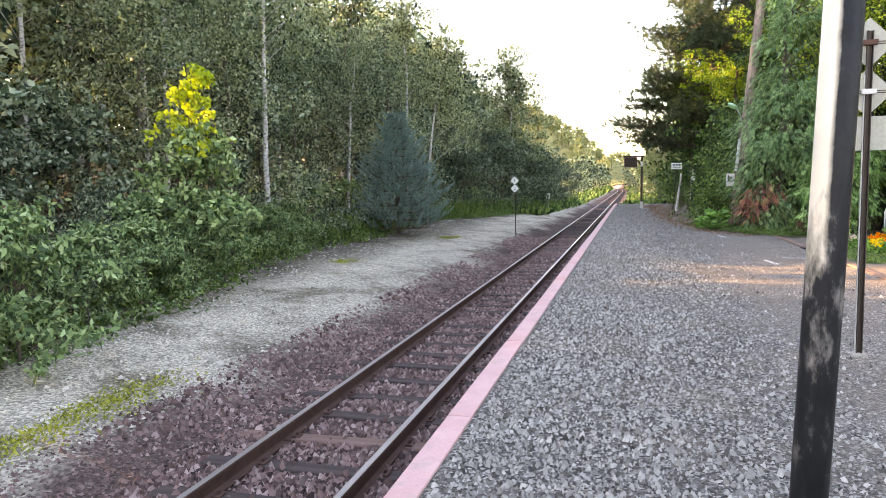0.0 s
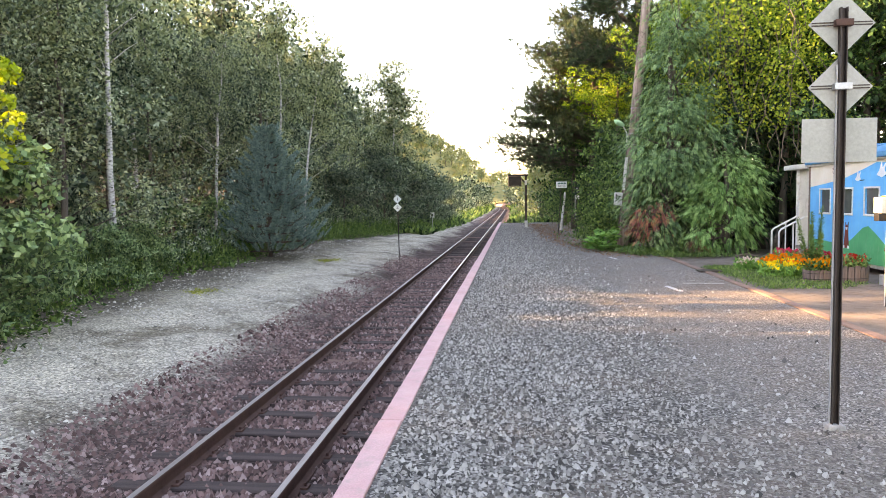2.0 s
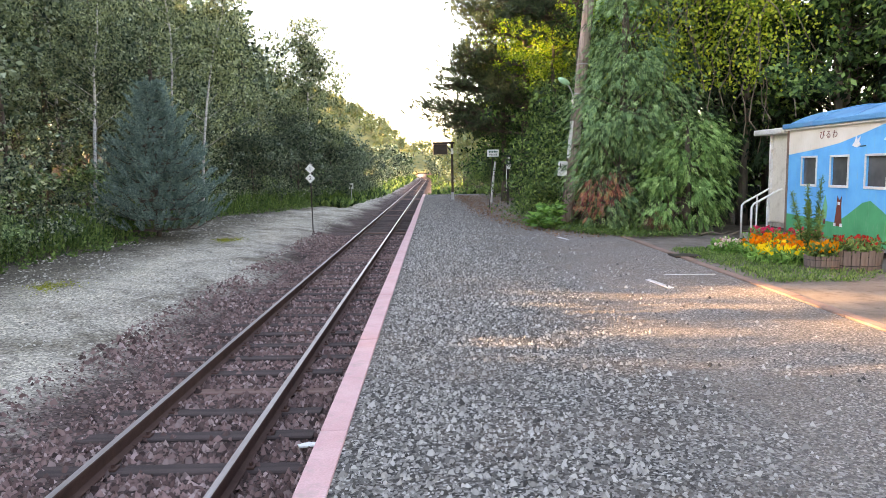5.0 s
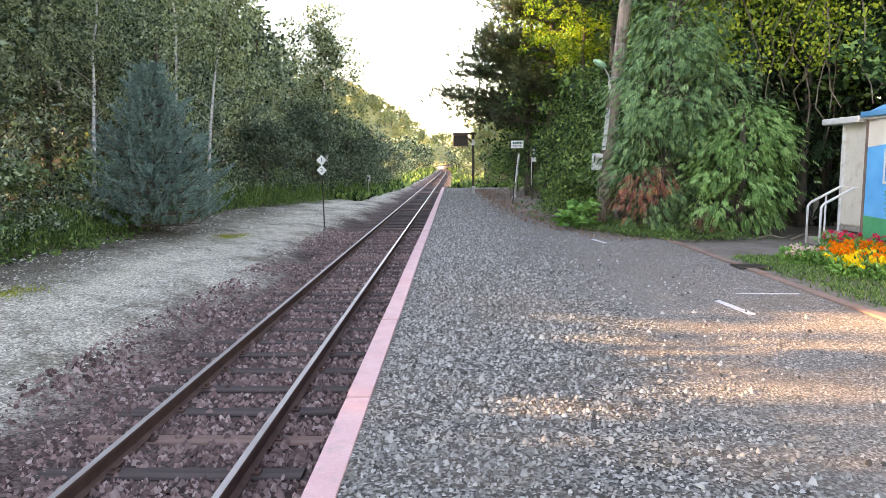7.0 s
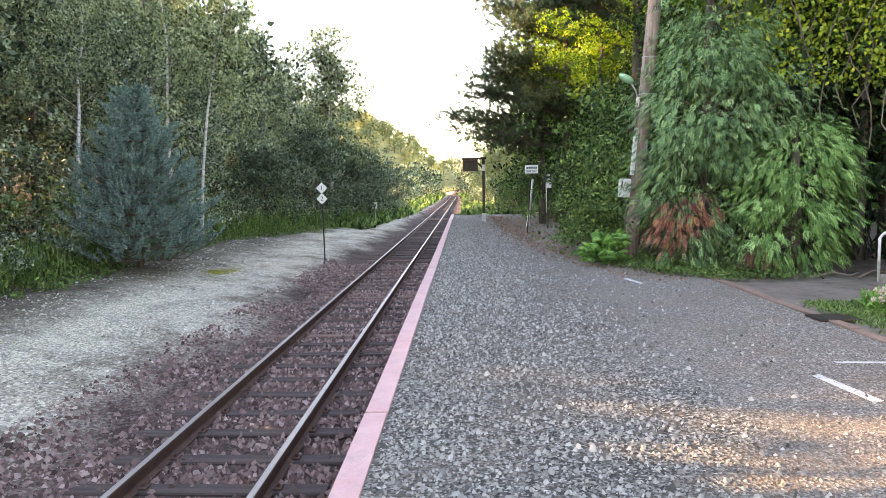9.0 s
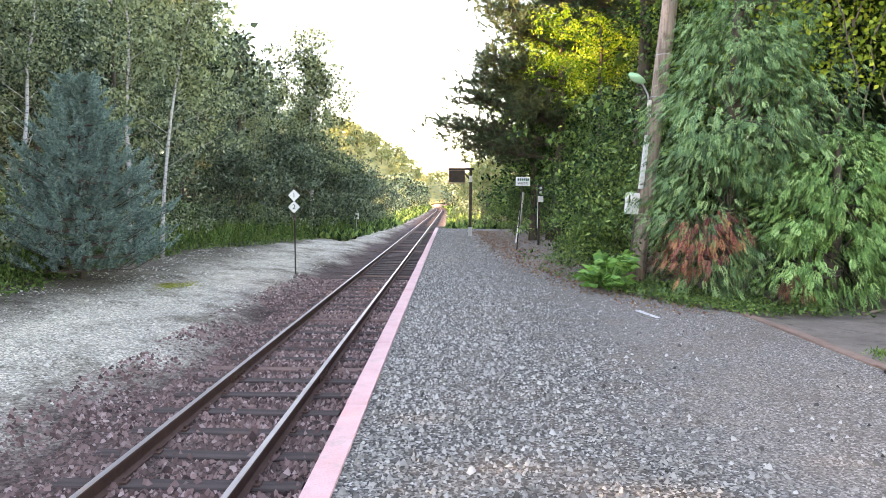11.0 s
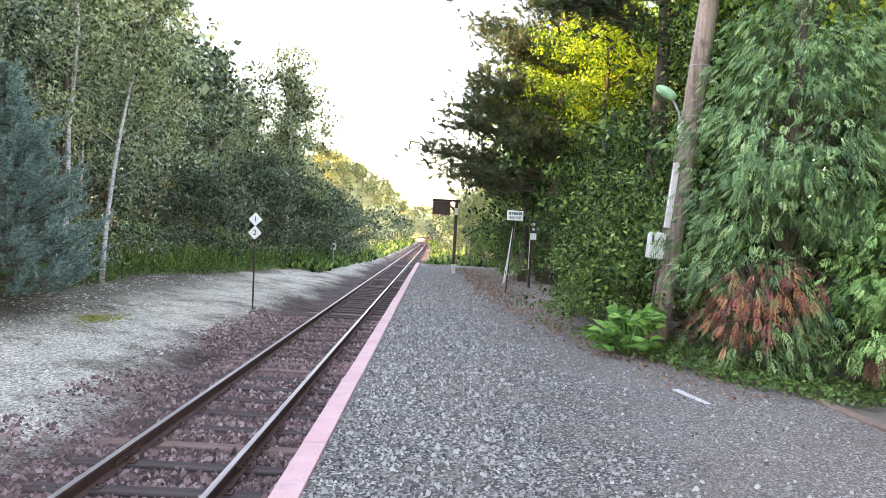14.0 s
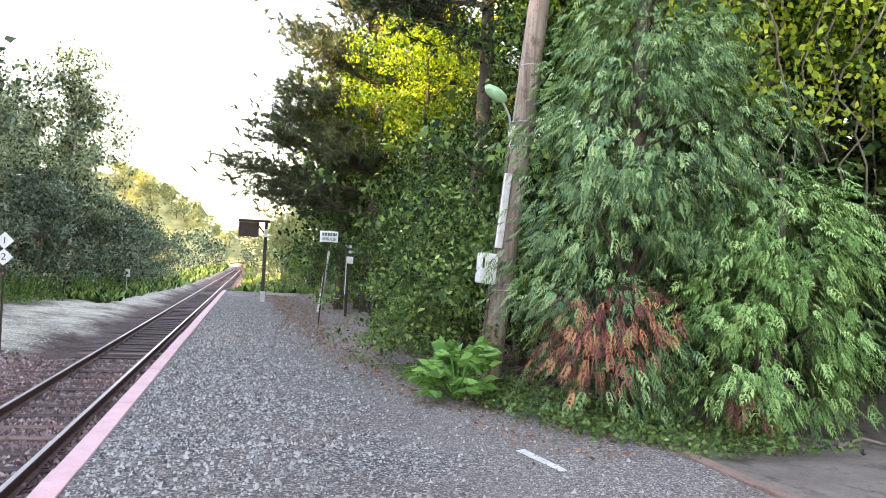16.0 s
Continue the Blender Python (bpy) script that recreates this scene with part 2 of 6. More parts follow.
M["under"] = worn("grey_steel_underframe", (0.35, 0.33, 0.29), (0.45, 0.42, 0.37), 3, 0.7, 0.2, dirt=(0.2, 0.16, 0.12))
M["yellow"] = worn("yellow_plastic", (0.75, 0.48, 0.02), (0.8, 0.55, 0.04), 3, 0.45, 0, 60, 0.03)
M["black"] = worn("black_plastic", (0.012, 0.012, 0.013), (0.025, 0.025, 0.026), 5, 0.5, 0, 60, 0.05)
M["ink_black"] = worn("black_lettering", (0.015, 0.015, 0.016), (0.03, 0.03, 0.03), 5, 0.6, 0, 60, 0.0)
M["ink_green"] = worn("green_lettering", (0.02, 0.13, 0.09), (0.03, 0.16, 0.11), 5, 0.6, 0, 60, 0.0)
M["fig_brown"] = worn("brown_mural_paint", (0.2, 0.04, 0.025), (0.26, 0.06, 0.04), 9, 0.7, 0, 60, 0.02)
M["fig_green"] = worn("pale_green_mural_paint", (0.1, 0.5, 0.25), (0.15, 0.55, 0.3), 9, 0.7, 0, 60, 0.02)
M["fig_white"] = worn("white_mural_paint", (0.82, 0.82, 0.82), (0.76, 0.78, 0.8), 9, 0.7, 0, 60, 0.02)
M["pole_wood"] = worn("weathered_grey_pole_wood", (0.15, 0.1, 0.078), (0.5, 0.385, 0.315), 2.2, 0.9, fine=16, bump=1.0, dirt=(0.12, 0.085, 0.065), stretch=(7, 7, 0.35))
M["barrel"] = worn("weathered_barrel_stave", (0.13, 0.09, 0.075), (0.22, 0.165, 0.145), 3, 0.9, fine=20, bump=0.6, stretch=(5, 5, 0.5))
M["bark"] = worn("grey_brown_bark", (0.07, 0.055, 0.043), (0.16, 0.13, 0.105), 4, 0.95, fine=18, bump=1.0, stretch=(4, 4, 0.7))
M["twig"] = worn("dry_twig", (0.16, 0.12, 0.09), (0.26, 0.21, 0.165), 4, 0.9, fine=30, bump=0.5)
M["yard"] = worn("trodden_gravelly_soil", (0.13, 0.105, 0.085), (0.24, 0.2, 0.165), 1.6, 0.96, fine=45, bump=0.9, dirt=(0.08, 0.065, 0.05))
M["soil"] = worn("dark_soil", (0.05, 0.038, 0.028), (0.1, 0.078, 0.06), 5, 0.98, fine=40, bump=0.9)
m, nt, b = nodemat("birch_bark", 0.8, 0, 0.3)
mk = noise_tex(nt, 3.2, 4, 0.7, stretch=(3, 3, 9))
col = ramp(nt, mk, [(0.36, (0.03, 0.028, 0.026)), (0.46, (0.42, 0.41, 0.39)), (0.72, (0.66, 0.65, 0.62))])
nt.links.new(col, b.inputs["Base Color"])
bumped(nt, b, mk, 0.3, 0.01)
M["birch_bark"] = m
m, nt, b = nodemat("window_glass", 0.06, 0, 0.6)
b.inputs["Base Color"].default_value = (0.06, 0.065, 0.07, 1)
nt.links.new(ramp(nt, noise_tex(nt, 2.0, 3), [(0.3, (0.05, 0.055, 0.06)), (0.7, (0.12, 0.12, 0.12))]), b.inputs["Base Color"])
M["glass"] = m
m, nt, b = nodemat("lamp_diffuser", 0.25, 0, 0.5)
nt.links.new(ramp(nt, noise_tex(nt, 6, 3), [(0.3, (0.28, 0.7, 0.38)), (0.7, (0.5, 0.82, 0.55))]), b.inputs["Base Color"])
b.inputs["Transmission Weight"].default_value = 0.3
M["diffuser"] = m

# painted car-body wall: cream above a wavy line, sky blue below it, green hills at the foot
Y0, Y1 = 13.4, 20.76
m, nt, b = nodemat("mural_paint", 0.55, 0, 0.4)
pos = nt.nodes.new("ShaderNodeNewGeometry").outputs["Position"]
sep = nt.nodes.new("ShaderNodeSeparateXYZ")
nt.links.new(pos, sep.inputs[0])
u = calc(nt, "DIVIDE", calc(nt, "SUBTRACT", sep.outputs[1], Y0), Y1 - Y0, True)


def line(stops):
    r = ramp(nt, u, [((y - Y0) / (Y1 - Y0), (z / 3, z / 3, z / 3)) for y, z in stops])
    return calc(nt, "MULTIPLY", r, 3.0)


def below(stops):
    return calc(nt, "MULTIPLY", calc(nt, "SUBTRACT", line(stops), sep.outputs[2]), 80.0, True)


sky_f = below([(13.4, 0.2), (15.9, 0.3), (16.6, 0.85), (16.85, 1.25), (16.97, 1.58), (17.1, 1.82), (17.5, 1.97), (17.95, 2.0), (18.4, 1.9), (19.1, 1.76), (19.8, 1.68), (20.76, 1.6)])
grn_f = below([(13.4, 0.42), (16.4, 0.4), (17.2, 0.42), (17.5, 0.5), (17.9, 0.72), (18.2, 0.86), (18.4, 0.82), (18.8, 0.6), (19.1, 0.46), (20.1, 0.5), (20.76, 0.52)])
blot = noise_tex(nt, 2.4, 5, 0.6)
blue = ramp(nt, blot, [(0.3, (0.02, 0.36, 0.72)), (0.7, (0.06, 0.49, 0.82))])
green = ramp(nt, blot, [(0.3, (0.01, 0.28, 0.12)), (0.7, (0.02, 0.38, 0.17))])
cream = ramp(nt, blot, [(0.3, (0.72, 0.64, 0.52)), (0.7, (0.82, 0.76, 0.66))])
col = mixc(nt, sky_f, cream, blue)
col = mixc(nt, grn_f, col, green)
drt = ramp(nt, noise_tex(nt, 5, 6, 0.7, stretch=(1, 3, 0.6)), [(0.55, (0, 0, 0)), (0.8, (0.4, 0.4, 0.4))])
col = mixc(nt, drt, col, (0.4, 0.37, 0.33))
nt.links.new(col, b.inputs["Base Color"])
bumped(nt, b, noise_tex(nt, 40, 3), 0.1, 0.003)
M["mural"] = m

G = lambda *c: tuple(c)
M["lf_forest"] = leafy("forest_leaves", [G(0.009, 0.02, 0.013), G(0.055, 0.098, 0.064), G(0.17, 0.23, 0.16), G(0.33, 0.41, 0.3)], 0.16)
M["lf_birch"] = leafy("birch_leaves", [G(0.016, 0.032, 0.02), G(0.1, 0.145, 0.08), G(0.31, 0.365, 0.225), G(0.18, 0.235, 0.15)], 0.2)
M["lf_broad"] = leafy("broad_green_leaves", [G(0.007, 0.02, 0.009), G(0.03, 0.08, 0.028), G(0.085, 0.18, 0.055), G(0.2, 0.33, 0.1)], 0.12)
# sunlight mixed into the colour, for the sapling's top only
M["lf_sunlit_top"] = leafy("sunlit_top_leaves", [G(0.14, 0.2, 0.03), G(0.25, 0.35, 0.04), G(0.38, 0.48, 0.055), G(0.44, 0.48, 0.06)], 0.42)
M["lf_shrub"] = leafy("pale_shrub_leaves", [G(0.025, 0.06, 0.03), G(0.08, 0.16, 0.075), G(0.18, 0.3, 0.14), G(0.3, 0.43, 0.22)], 0.18)
M["lf_fresh"] = leafy("fresh_green_leaves", [G(0.06, 0.19, 0.05), G(0.13, 0.33, 0.085), G(0.23, 0.46, 0.13)], 0.25)
M["lf_weed"] = leafy("weed_leaves", [G(0.03, 0.075, 0.025), G(0.09, 0.18, 0.055), G(0.2, 0.315, 0.1)], 0.22)
M["lf_thuja"] = leafy("arborvitae_sprays", [G(0.03, 0.08, 0.035), G(0.09, 0.2, 0.085), G(0.19, 0.36, 0.155), G(0.37, 0.56, 0.25), G(0.11, 0.23, 0.09)], 0.1)
M["lf_cypress"] = leafy("bright_cypress_sprays", [G(0.05, 0.13, 0.04), G(0.11, 0.26, 0.075), G(0.21, 0.42, 0.14), G(0.37, 0.6, 0.23)], 0.1)
M["lf_dead"] = leafy("withered_sprays", [G(0.07, 0.024, 0.018), G(0.16, 0.055, 0.04), G(0.25, 0.1, 0.065), G(0.4, 0.24, 0.09)], 0.15)
M["lf_creeper"] = leafy("yellow_green_creeper_leaves", [G(0.1, 0.19, 0.03), G(0.22, 0.34, 0.05), G(0.4, 0.46, 0.07)], 0.35)
M["lf_moss"] = leafy("yellow_green_moss", [G(0.1, 0.13, 0.025), G(0.22, 0.25, 0.04), G(0.36, 0.37, 0.07)], 0.15)
# arborvitae sprays darkened to stand for the shade under the canopy
M["lf_thuja_shade"] = leafy("shaded_arborvitae_sprays", [G(0.01, 0.024, 0.014), G(0.028, 0.056, 0.03), G(0.06, 0.11, 0.052)], 0.08)
# yellow-green that carries the look of sun on high crowns
M["lf_sunny"] = leafy("sunlit_crown_leaves", [G(0.03, 0.09, 0.018), G(0.1, 0.23, 0.03), G(0.25, 0.41, 0.05), G(0.36, 0.43, 0.065)], 0.35)
M["lf_spruce"] = leafy("blue_green_needles", [G(0.06, 0.125, 0.12), G(0.15, 0.265, 0.245), G(0.32, 0.46, 0.42)], 0.08)
M["lf_willow"] = leafy("grey_willow_leaves", [G(0.015, 0.03, 0.02), G(0.045, 0.075, 0.05), G(0.09, 0.135, 0.09), G(0.16, 0.21, 0.14)], 0.12)
M["lf_pine"] = leafy("dark_pine_needles", [G(0.03, 0.05, 0.03), G(0.055, 0.085, 0.045), G(0.09, 0.13, 0.065)], 0.08)
M["lf_larch"] = leafy("soft_larch_needles", [G(0.078, 0.117, 0.070), G(0.111, 0.150, 0.086), G(0.143, 0.176, 0.094)], 0.25)
M["lf_litter"] = leafy("fallen_leaves", [G(0.16, 0.075, 0.055), G(0.27, 0.14, 0.1), G(0.36, 0.22, 0.14), G(0.13, 0.07, 0.05)], 0.1, 0.8)
# warm sunlight is part of this leaf colour
M["lf_far"] = leafy("far_sunlit_leaves", [G(0.2, 0.24, 0.12), G(0.27, 0.26, 0.125), G(0.15, 0.21, 0.125)], 0.25)
M["fl_orange"] = leafy("orange_petals", [G(0.8, 0.22, 0.01), G(0.85, 0.3, 0.01)], 0.3)
M["fl_yellow"] = leafy("yellow_petals", [G(0.85, 0.6, 0.02), G(0.85, 0.68, 0.05)], 0.3)
M["fl_red"] = leafy("red_petals", [G(0.6, 0.02, 0.03), G(0.7, 0.05, 0.05)], 0.3)
M["fl_pink"] = leafy("pink_white_petals", [G(0.75, 0.4, 0.45), G(0.8, 0.7, 0.68)], 0.3)


# ---- mesh helpers ----
def part(name, bm, material, parent=None, label="", smooth=False):
    """One mesh object out of a bmesh, under a thing or a part."""
    me = bpy.data.meshes.new(name)
    bm.to_mesh(me)
    bm.free()
    return hang(name, me, material, parent, label, smooth)


def hang(name, me, material, parent=None, label="", smooth=False):
    me.materials.clear()
    me.materials.append(M[material])
    if smooth:
        me.polygons.foreach_set("use_smooth", [True] * len(me.polygons))
    ob = new(name, me)
    if parent is not None:
        ob.parent = parent
    if label:
        ob["label"] = label
    return ob


def thing(name, x, y, z, label, category, group="", rz=0.0, kind=""):
    e = new(name)
    e.empty_display_size = 0.1
    e.matrix_world = pose(x, y, z, 0, 0, rz)
    return tagged(e, label, category, group, kind)


def box(bm, x0, y0, z0, x1, y1, z1, bevel=0.0):
    vs = [bm.verts.new(p) for p in ((x0, y0, z0), (x1, y0, z0), (x1, y1, z0), (x0, y1, z0), (x0, y0, z1), (x1, y0, z1), (x1, y1, z1), (x0, y1, z1))]
    fs = [bm.faces.new([vs[i] for i in f]) for f in ((3, 2, 1, 0), (4, 5, 6, 7), (0, 1, 5, 4), (1, 2, 6, 5), (2, 3, 7, 6), (3, 0, 4, 7))]
    if bevel:
        es = {e for f in fs for e in f.edges}
        bmesh.ops.bevel(bm, geom=list(es), offset=bevel, segments=2, affect="EDGES", profile=0.6)
    return bm


def boxed(*a, bevel=0.0):
    return box(bmesh.new(), *a, bevel=bevel)


def tube(bm, pts, radii, seg=10, cap=True):
    """A round bar along points."""
    pts = [Vector(p) for p in pts]
    if isinstance(radii, (int, float)):
        radii = [radii] * len(pts)
    rings, side = [], None
    for i, p in enumerate(pts):
        d = (pts[min(i + 1, len(pts) - 1)] - pts[max(i - 1, 0)]).normalized()
        if side is None:
            side = d.cross(Vector((0, 0, 1)) if abs(d.z) < 0.9 else Vector((1, 0, 0))).normalized()
        side = (side - d * side.dot(d)).normalized()
        up = d.cross(side)
        rings.append([bm.verts.new(p + radii[i] * (math.cos(a) * side + math.sin(a) * up)) for a in (2 * math.pi * k / seg for k in range(seg))])
    for a, c in zip(rings, rings[1:]):
        for k in range(seg):
            bm.faces.new((a[k], a[(k + 1) % seg], c[(k + 1) % seg], c[k]))
    if cap:
        bm.faces.new(rings[0][::-1])
        bm.faces.new(rings[-1])
    return bm


def tubed(pts, radii, seg=10):
    return tube(bmesh.new(), pts, radii, seg)


def slab(pts, axis, a, c, bm=None):
    """A flat outline given in two axes, thick from a to c along the third."""
    bm = bm or bmesh.new()
    put = {"x": lambda p, h: (h, p[0], p[1]), "y": lambda p, h: (p[0], h, p[1]), "z": lambda p, h: (p[0], p[1], h)}[axis]
    lo, hi = [bm.verts.new(put(p, a)) for p in pts], [bm.verts.new(put(p, c)) for p in pts]
    bm.faces.new(lo)
    bm.faces.new(hi[::-1])
    for i in range(len(pts)):
        j = (i + 1) % len(pts)
        bm.faces.new((lo[i], hi[i], hi[j], lo[j]))
    bmesh.ops.recalc_face_normals(bm, faces=bm.faces[:])
    return bm


def polys(name, V, corners):
    """A mesh of loose faces with that many corners each, from an array of points."""
    V = np.ascontiguousarray(V, np.float32).reshape(-1, 3)
    n = len(V) // corners
    me = bpy.data.meshes.new(name)
    me.vertices.add(len(V))
    me.vertices.foreach_set("co", V.ravel())
    me.loops.add(len(V))
    me.loops.foreach_set("vertex_index", np.arange(len(V), dtype=np.int32))
    me.polygons.add(n)
    me.polygons.foreach_set("loop_start", np.arange(n, dtype=np.int32) * corners)
    me.update(calc_edges=True)
    return me


def unit(a):
    return a / np.maximum(np.linalg.norm(a, axis=-1, keepdims=True), 1e-9)


def leaf_points(C, D, L, wide=0.5, fold=0.08):
    """Four corners for each leaf: base, sides, tip."""
    C, D, n = np.asarray(C, float), unit(np.asarray(D, float)), len(C)
    L = np.broadcast_to(np.asarray(L, float), (n,))[:, None]
    S = unit(np.cross(D, rng.normal(size=(n, 3))))
    N = np.cross(S, D)
    return np.stack([C, C + D * L * 0.45 + S * L * wide * 0.5 + N * L * fold, C + D * L - N * L * fold, C + D * L * 0.45 - S * L * wide * 0.5 + N * L * fold], 1)


def needle_points(C, D, L, wide=0.06):
    C, D, n = np.asarray(C, float), unit(np.asarray(D, float)), len(C)
    L = np.broadcast_to(np.asarray(L, float), (n,))[:, None]
    S = unit(np.cross(D, rng.normal(size=(n, 3))))
    return np.stack([C - S * L * wide, C + S * L * wide, C + D * L], 1)


def crumbs(name, P, size, flat=0.6):
    """Angular stones: four-cornered lumps with a broken ridge on top."""
    n = len(P)
    base = np.array([(1, 0.75, -0.2), (-1, 0.8, -0.2), (-0.95, -0.8, -0.2), (1, -0.7, -0.2), (0.42, 0.1, 0.9), (-0.45, -0.05, 0.85)], float)
    V = base[None] * (0.75 + 0.5 * rng.random((n, 6, 1))) + rng.normal(size=(n, 6, 3)) * 0.17
    V[:, :, 2] *= flat
    a = rng.random(n) * 2 * math.pi
    c, s = np.cos(a)[:, None], np.sin(a)[:, None]
    V = np.stack([V[:, :, 0] * c - V[:, :, 1] * s, V[:, :, 0] * s + V[:, :, 1] * c, V[:, :, 2]], -1)
    V[:, :, 2] += V[:, :, 0] * rng.normal(size=(n, 1)) * 0.3
    V = V * (size * (0.55 + 0.9 * rng.random(n)))[:, None, None] + P[:, None]
    V[:, :4, 2] -= 0.25 * np.broadcast_to(size, (n,))[:, None]
    F = np.array([(3, 0, 4), (0, 1, 5), (0, 5, 4), (1, 2, 5), (2, 3, 4), (2, 4, 5)])
    idx = (np.arange(n)[:, None, None] * 6 + F[None]).reshape(-1).astype(np.int32)
    me = bpy.data.meshes.new(name)
    me.vertices.add(n * 6)
    me.vertices.foreach_set("co", V.astype(np.float32).ravel())
    me.loops.add(len(idx))
    me.loops.foreach_set("vertex_index", idx)
    me.polygons.add(len(idx) // 3)
    me.polygons.foreach_set("loop_start", np.arange(len(idx) // 3, dtype=np.int32) * 3)
    me.update(calc_edges=True)
    return me


def lettering(name, text, size, m, material, parent=None, depth=0.002):
    """Words as a thin mesh, standing at m."""
    cu = bpy.data.curves.new(name, "FONT")
    cu.body, cu.size, cu.extrude, cu.align_x, cu.align_y = text, size, depth, "CENTER", "CENTER"
    tmp = bpy.data.objects.new(name, cu)
    scene.collection.objects.link(tmp)
    bpy.context.view_layer.update()
    me = bpy.data.meshes.new_from_object(tmp.evaluated_get(bpy.context.evaluated_depsgraph_get()))
    bpy.data.objects.remove(tmp)
    ob = hang(name, me, material, parent)
    ob.matrix_local = m
    return ob



# ---- the ground, the platform, the track ----
EDGE, KERB, END = 1.548, 6.0, 48.5
RAIL_TOP, TIE_TOP = -0.84, -0.985


def bend(y):
    """How far the line swings to the left, far off."""
    return -0.0003 * max(0.0, y - 150.0) ** 2 if y < 290 else -5.88 - 0.084 * (y - 290)


def height(x, y):
    """The earth's height."""
    xs = [-1600, -300, -60, -14, -8, -6, -5, -4, -2.7, -2.1, -1.5, 1.52, 1.59, 6, 12, 60, 300, 1600]
    lo = [22, 16, 9, -0.1, -0.36, -0.46, -0.54, -0.64, -0.76, -0.84, -1.0, -1.02, -0.1, -0.12, -0.12, 9, 14, 20]
    far = [22, 16, 9, -0.1, -0.36, -0.46, -0.54, -0.64, -0.76, -0.84, -1.0, -1.02, -0.98, -0.4, -0.1, 9, 14, 20]
    t = min(1.0, max(0.0, (y - END) / 5.0))
    return float(np.interp(x, xs, lo) * (1 - t) + np.interp(x, xs, far) * t)


xs = [-1600, -700, -300, -140, -60, -35, -24, -18, -14, -11, -9, -8, -7, -6, -5.3, -4.6, -4, -3.4, -2.9, -2.5, -2.2, -1.9, -1.6, -1.3, -0.9, -0.5, 0, 0.5, 0.9, 1.2, 1.52, 1.59, 2.5, 4, 6, 7, 8, 9.5, 12, 16, 24, 60, 140, 300, 700, 1600]
ys = [-900, -300, -100, -40, -15] + [-6 + 0.75 * i for i in range(87)] + [60 + 3 * i for i in range(14)] + [104, 112, 122, 135, 150, 170, 200, 240, 300, 420, 700, 1500]
bm = bmesh.new()
grid = []
for y in ys:
    row = []
    for x in xs:
        z = height(x, y)
        if x < -1.4 or x > 6.5:
            z += 0.05 * noise.noise((x * 0.8, y * 0.8, 0)) * (1 if abs(x) < 60 else 0) + (0.03 * noise.noise((x * 3, y * 3, 5)) if -20 < x < -2.4 else 0)
        row.append(bm.verts.new((x + (bend(y) if abs(x) < 300 else 0), y, z)))
    grid.append(row)
for a, c in zip(grid, grid[1:]):
    for i in range(len(xs) - 1):
        bm.faces.new((a[i], a[i + 1], c[i + 1], c[i]))
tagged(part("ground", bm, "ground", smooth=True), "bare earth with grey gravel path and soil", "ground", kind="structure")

# platform: retaining wall, gravel top, painted edge slabs
platform = tagged(part("platform", boxed(EDGE + 0.152, -14, -0.9, KERB - 0.002, END, 0.0), "platform"), "low station platform topped with loose grey gravel", "platform", kind="structure")
wall = tagged(part("platform_wall", boxed(EDGE + 0.03, -14, -1.06, EDGE + 0.15, END, -0.085), "concrete"), "concrete retaining wall along the platform's edge", "wall", kind="structure")
edge_me = None
y = -13.87
while y < END - 1:
    if edge_me is None:
        bm = boxed(0, 0, -0.08, 0.15, 2.085, 0.012, bevel=0.008)
        edge = part("edge_slab", bm, "pink", wall)
        edge_me = edge.data
    else:
        edge = hang("edge_slab", edge_me, "pink", wall)
    edge.location = (EDGE + random.uniform(-0.004, 0.004), y, random.uniform(-0.004, 0.004))
    y += 2.1
# yard beyond the kerb
tagged(part("yard", boxed(KERB + 0.13, -14, -0.3, 13.5, 24.5, -0.015), "yard"), "bare trodden soil yard beside the station house", "yard", kind="structure")

# the track
track = thing("railway_track", 0, 0, 0, "single narrow-gauge railway track on brown ballast", "railway track", kind="structure")
RAIL_PTS = [0.0, 18, 30, 42, 54, 66, 78, 90, 100, 110, 120, 132, 145, 160, 176, 194, 214, 236, 260]
RAIL_PTS = [-20.0] + RAIL_PTS + [290]
prof = [(-0.064, 0), (0.064, 0), (0.064, 0.012), (0.012, 0.03), (0.01, 0.105), (0.032, 0.118), (0.0325, 0.148), (0.026, 0.153), (-0.026, 0.153), (-0.0325, 0.148), (-0.032, 0.118), (-0.01, 0.105), (-0.012, 0.03), (-0.064, 0.012)]
for sx in (-1, 1):
    for which in ("rail", "rail_head"):
        bm, last = bmesh.new(), None
        pr = prof if which == "rail" else [(-0.027, 0.1528), (-0.0255, 0.1555), (0.0255, 0.1555), (0.027, 0.1528)]
        for yy in RAIL_PTS:
            ring = [bm.verts.new((sx * 0.566 + px_ + bend(yy), yy, RAIL_TOP - 0.153 + pz)) for px_, pz in pr]
            if last:
                for i in range(len(pr)):
                    j = (i + 1) % len(pr)
                    bm.faces.new((last[i], last[j], ring[j], ring[i]))
            last = ring
        bmesh.ops.recalc_face_normals(bm, faces=bm.faces[:])
        if which == "rail":
            rail = part("rail", bm, "rail_side", track)
        else:
            part("running_surface", bm, "rail_top", rail, "bright worn top of the rail")
    for jy in (22.1, 47.1, -2.9):
        for s in (-1, 1):
            fp = part("fishplate", boxed(s * 0.012, -0.28, 0.03, s * 0.034, 0.28, 0.1, bevel=0.004), "rail_side", rail)
            fp.location = (sx * 0.566, jy, RAIL_TOP - 0.153)
            for k in (-0.2, -0.07, 0.07, 0.2):
                bolt = part("bolt", tubed([(s * 0.03, k, 0.065), (s * 0.055, k, 0.065)], 0.014, 6), "rail_side", rail)
                bolt.location = fp.location
ties = []
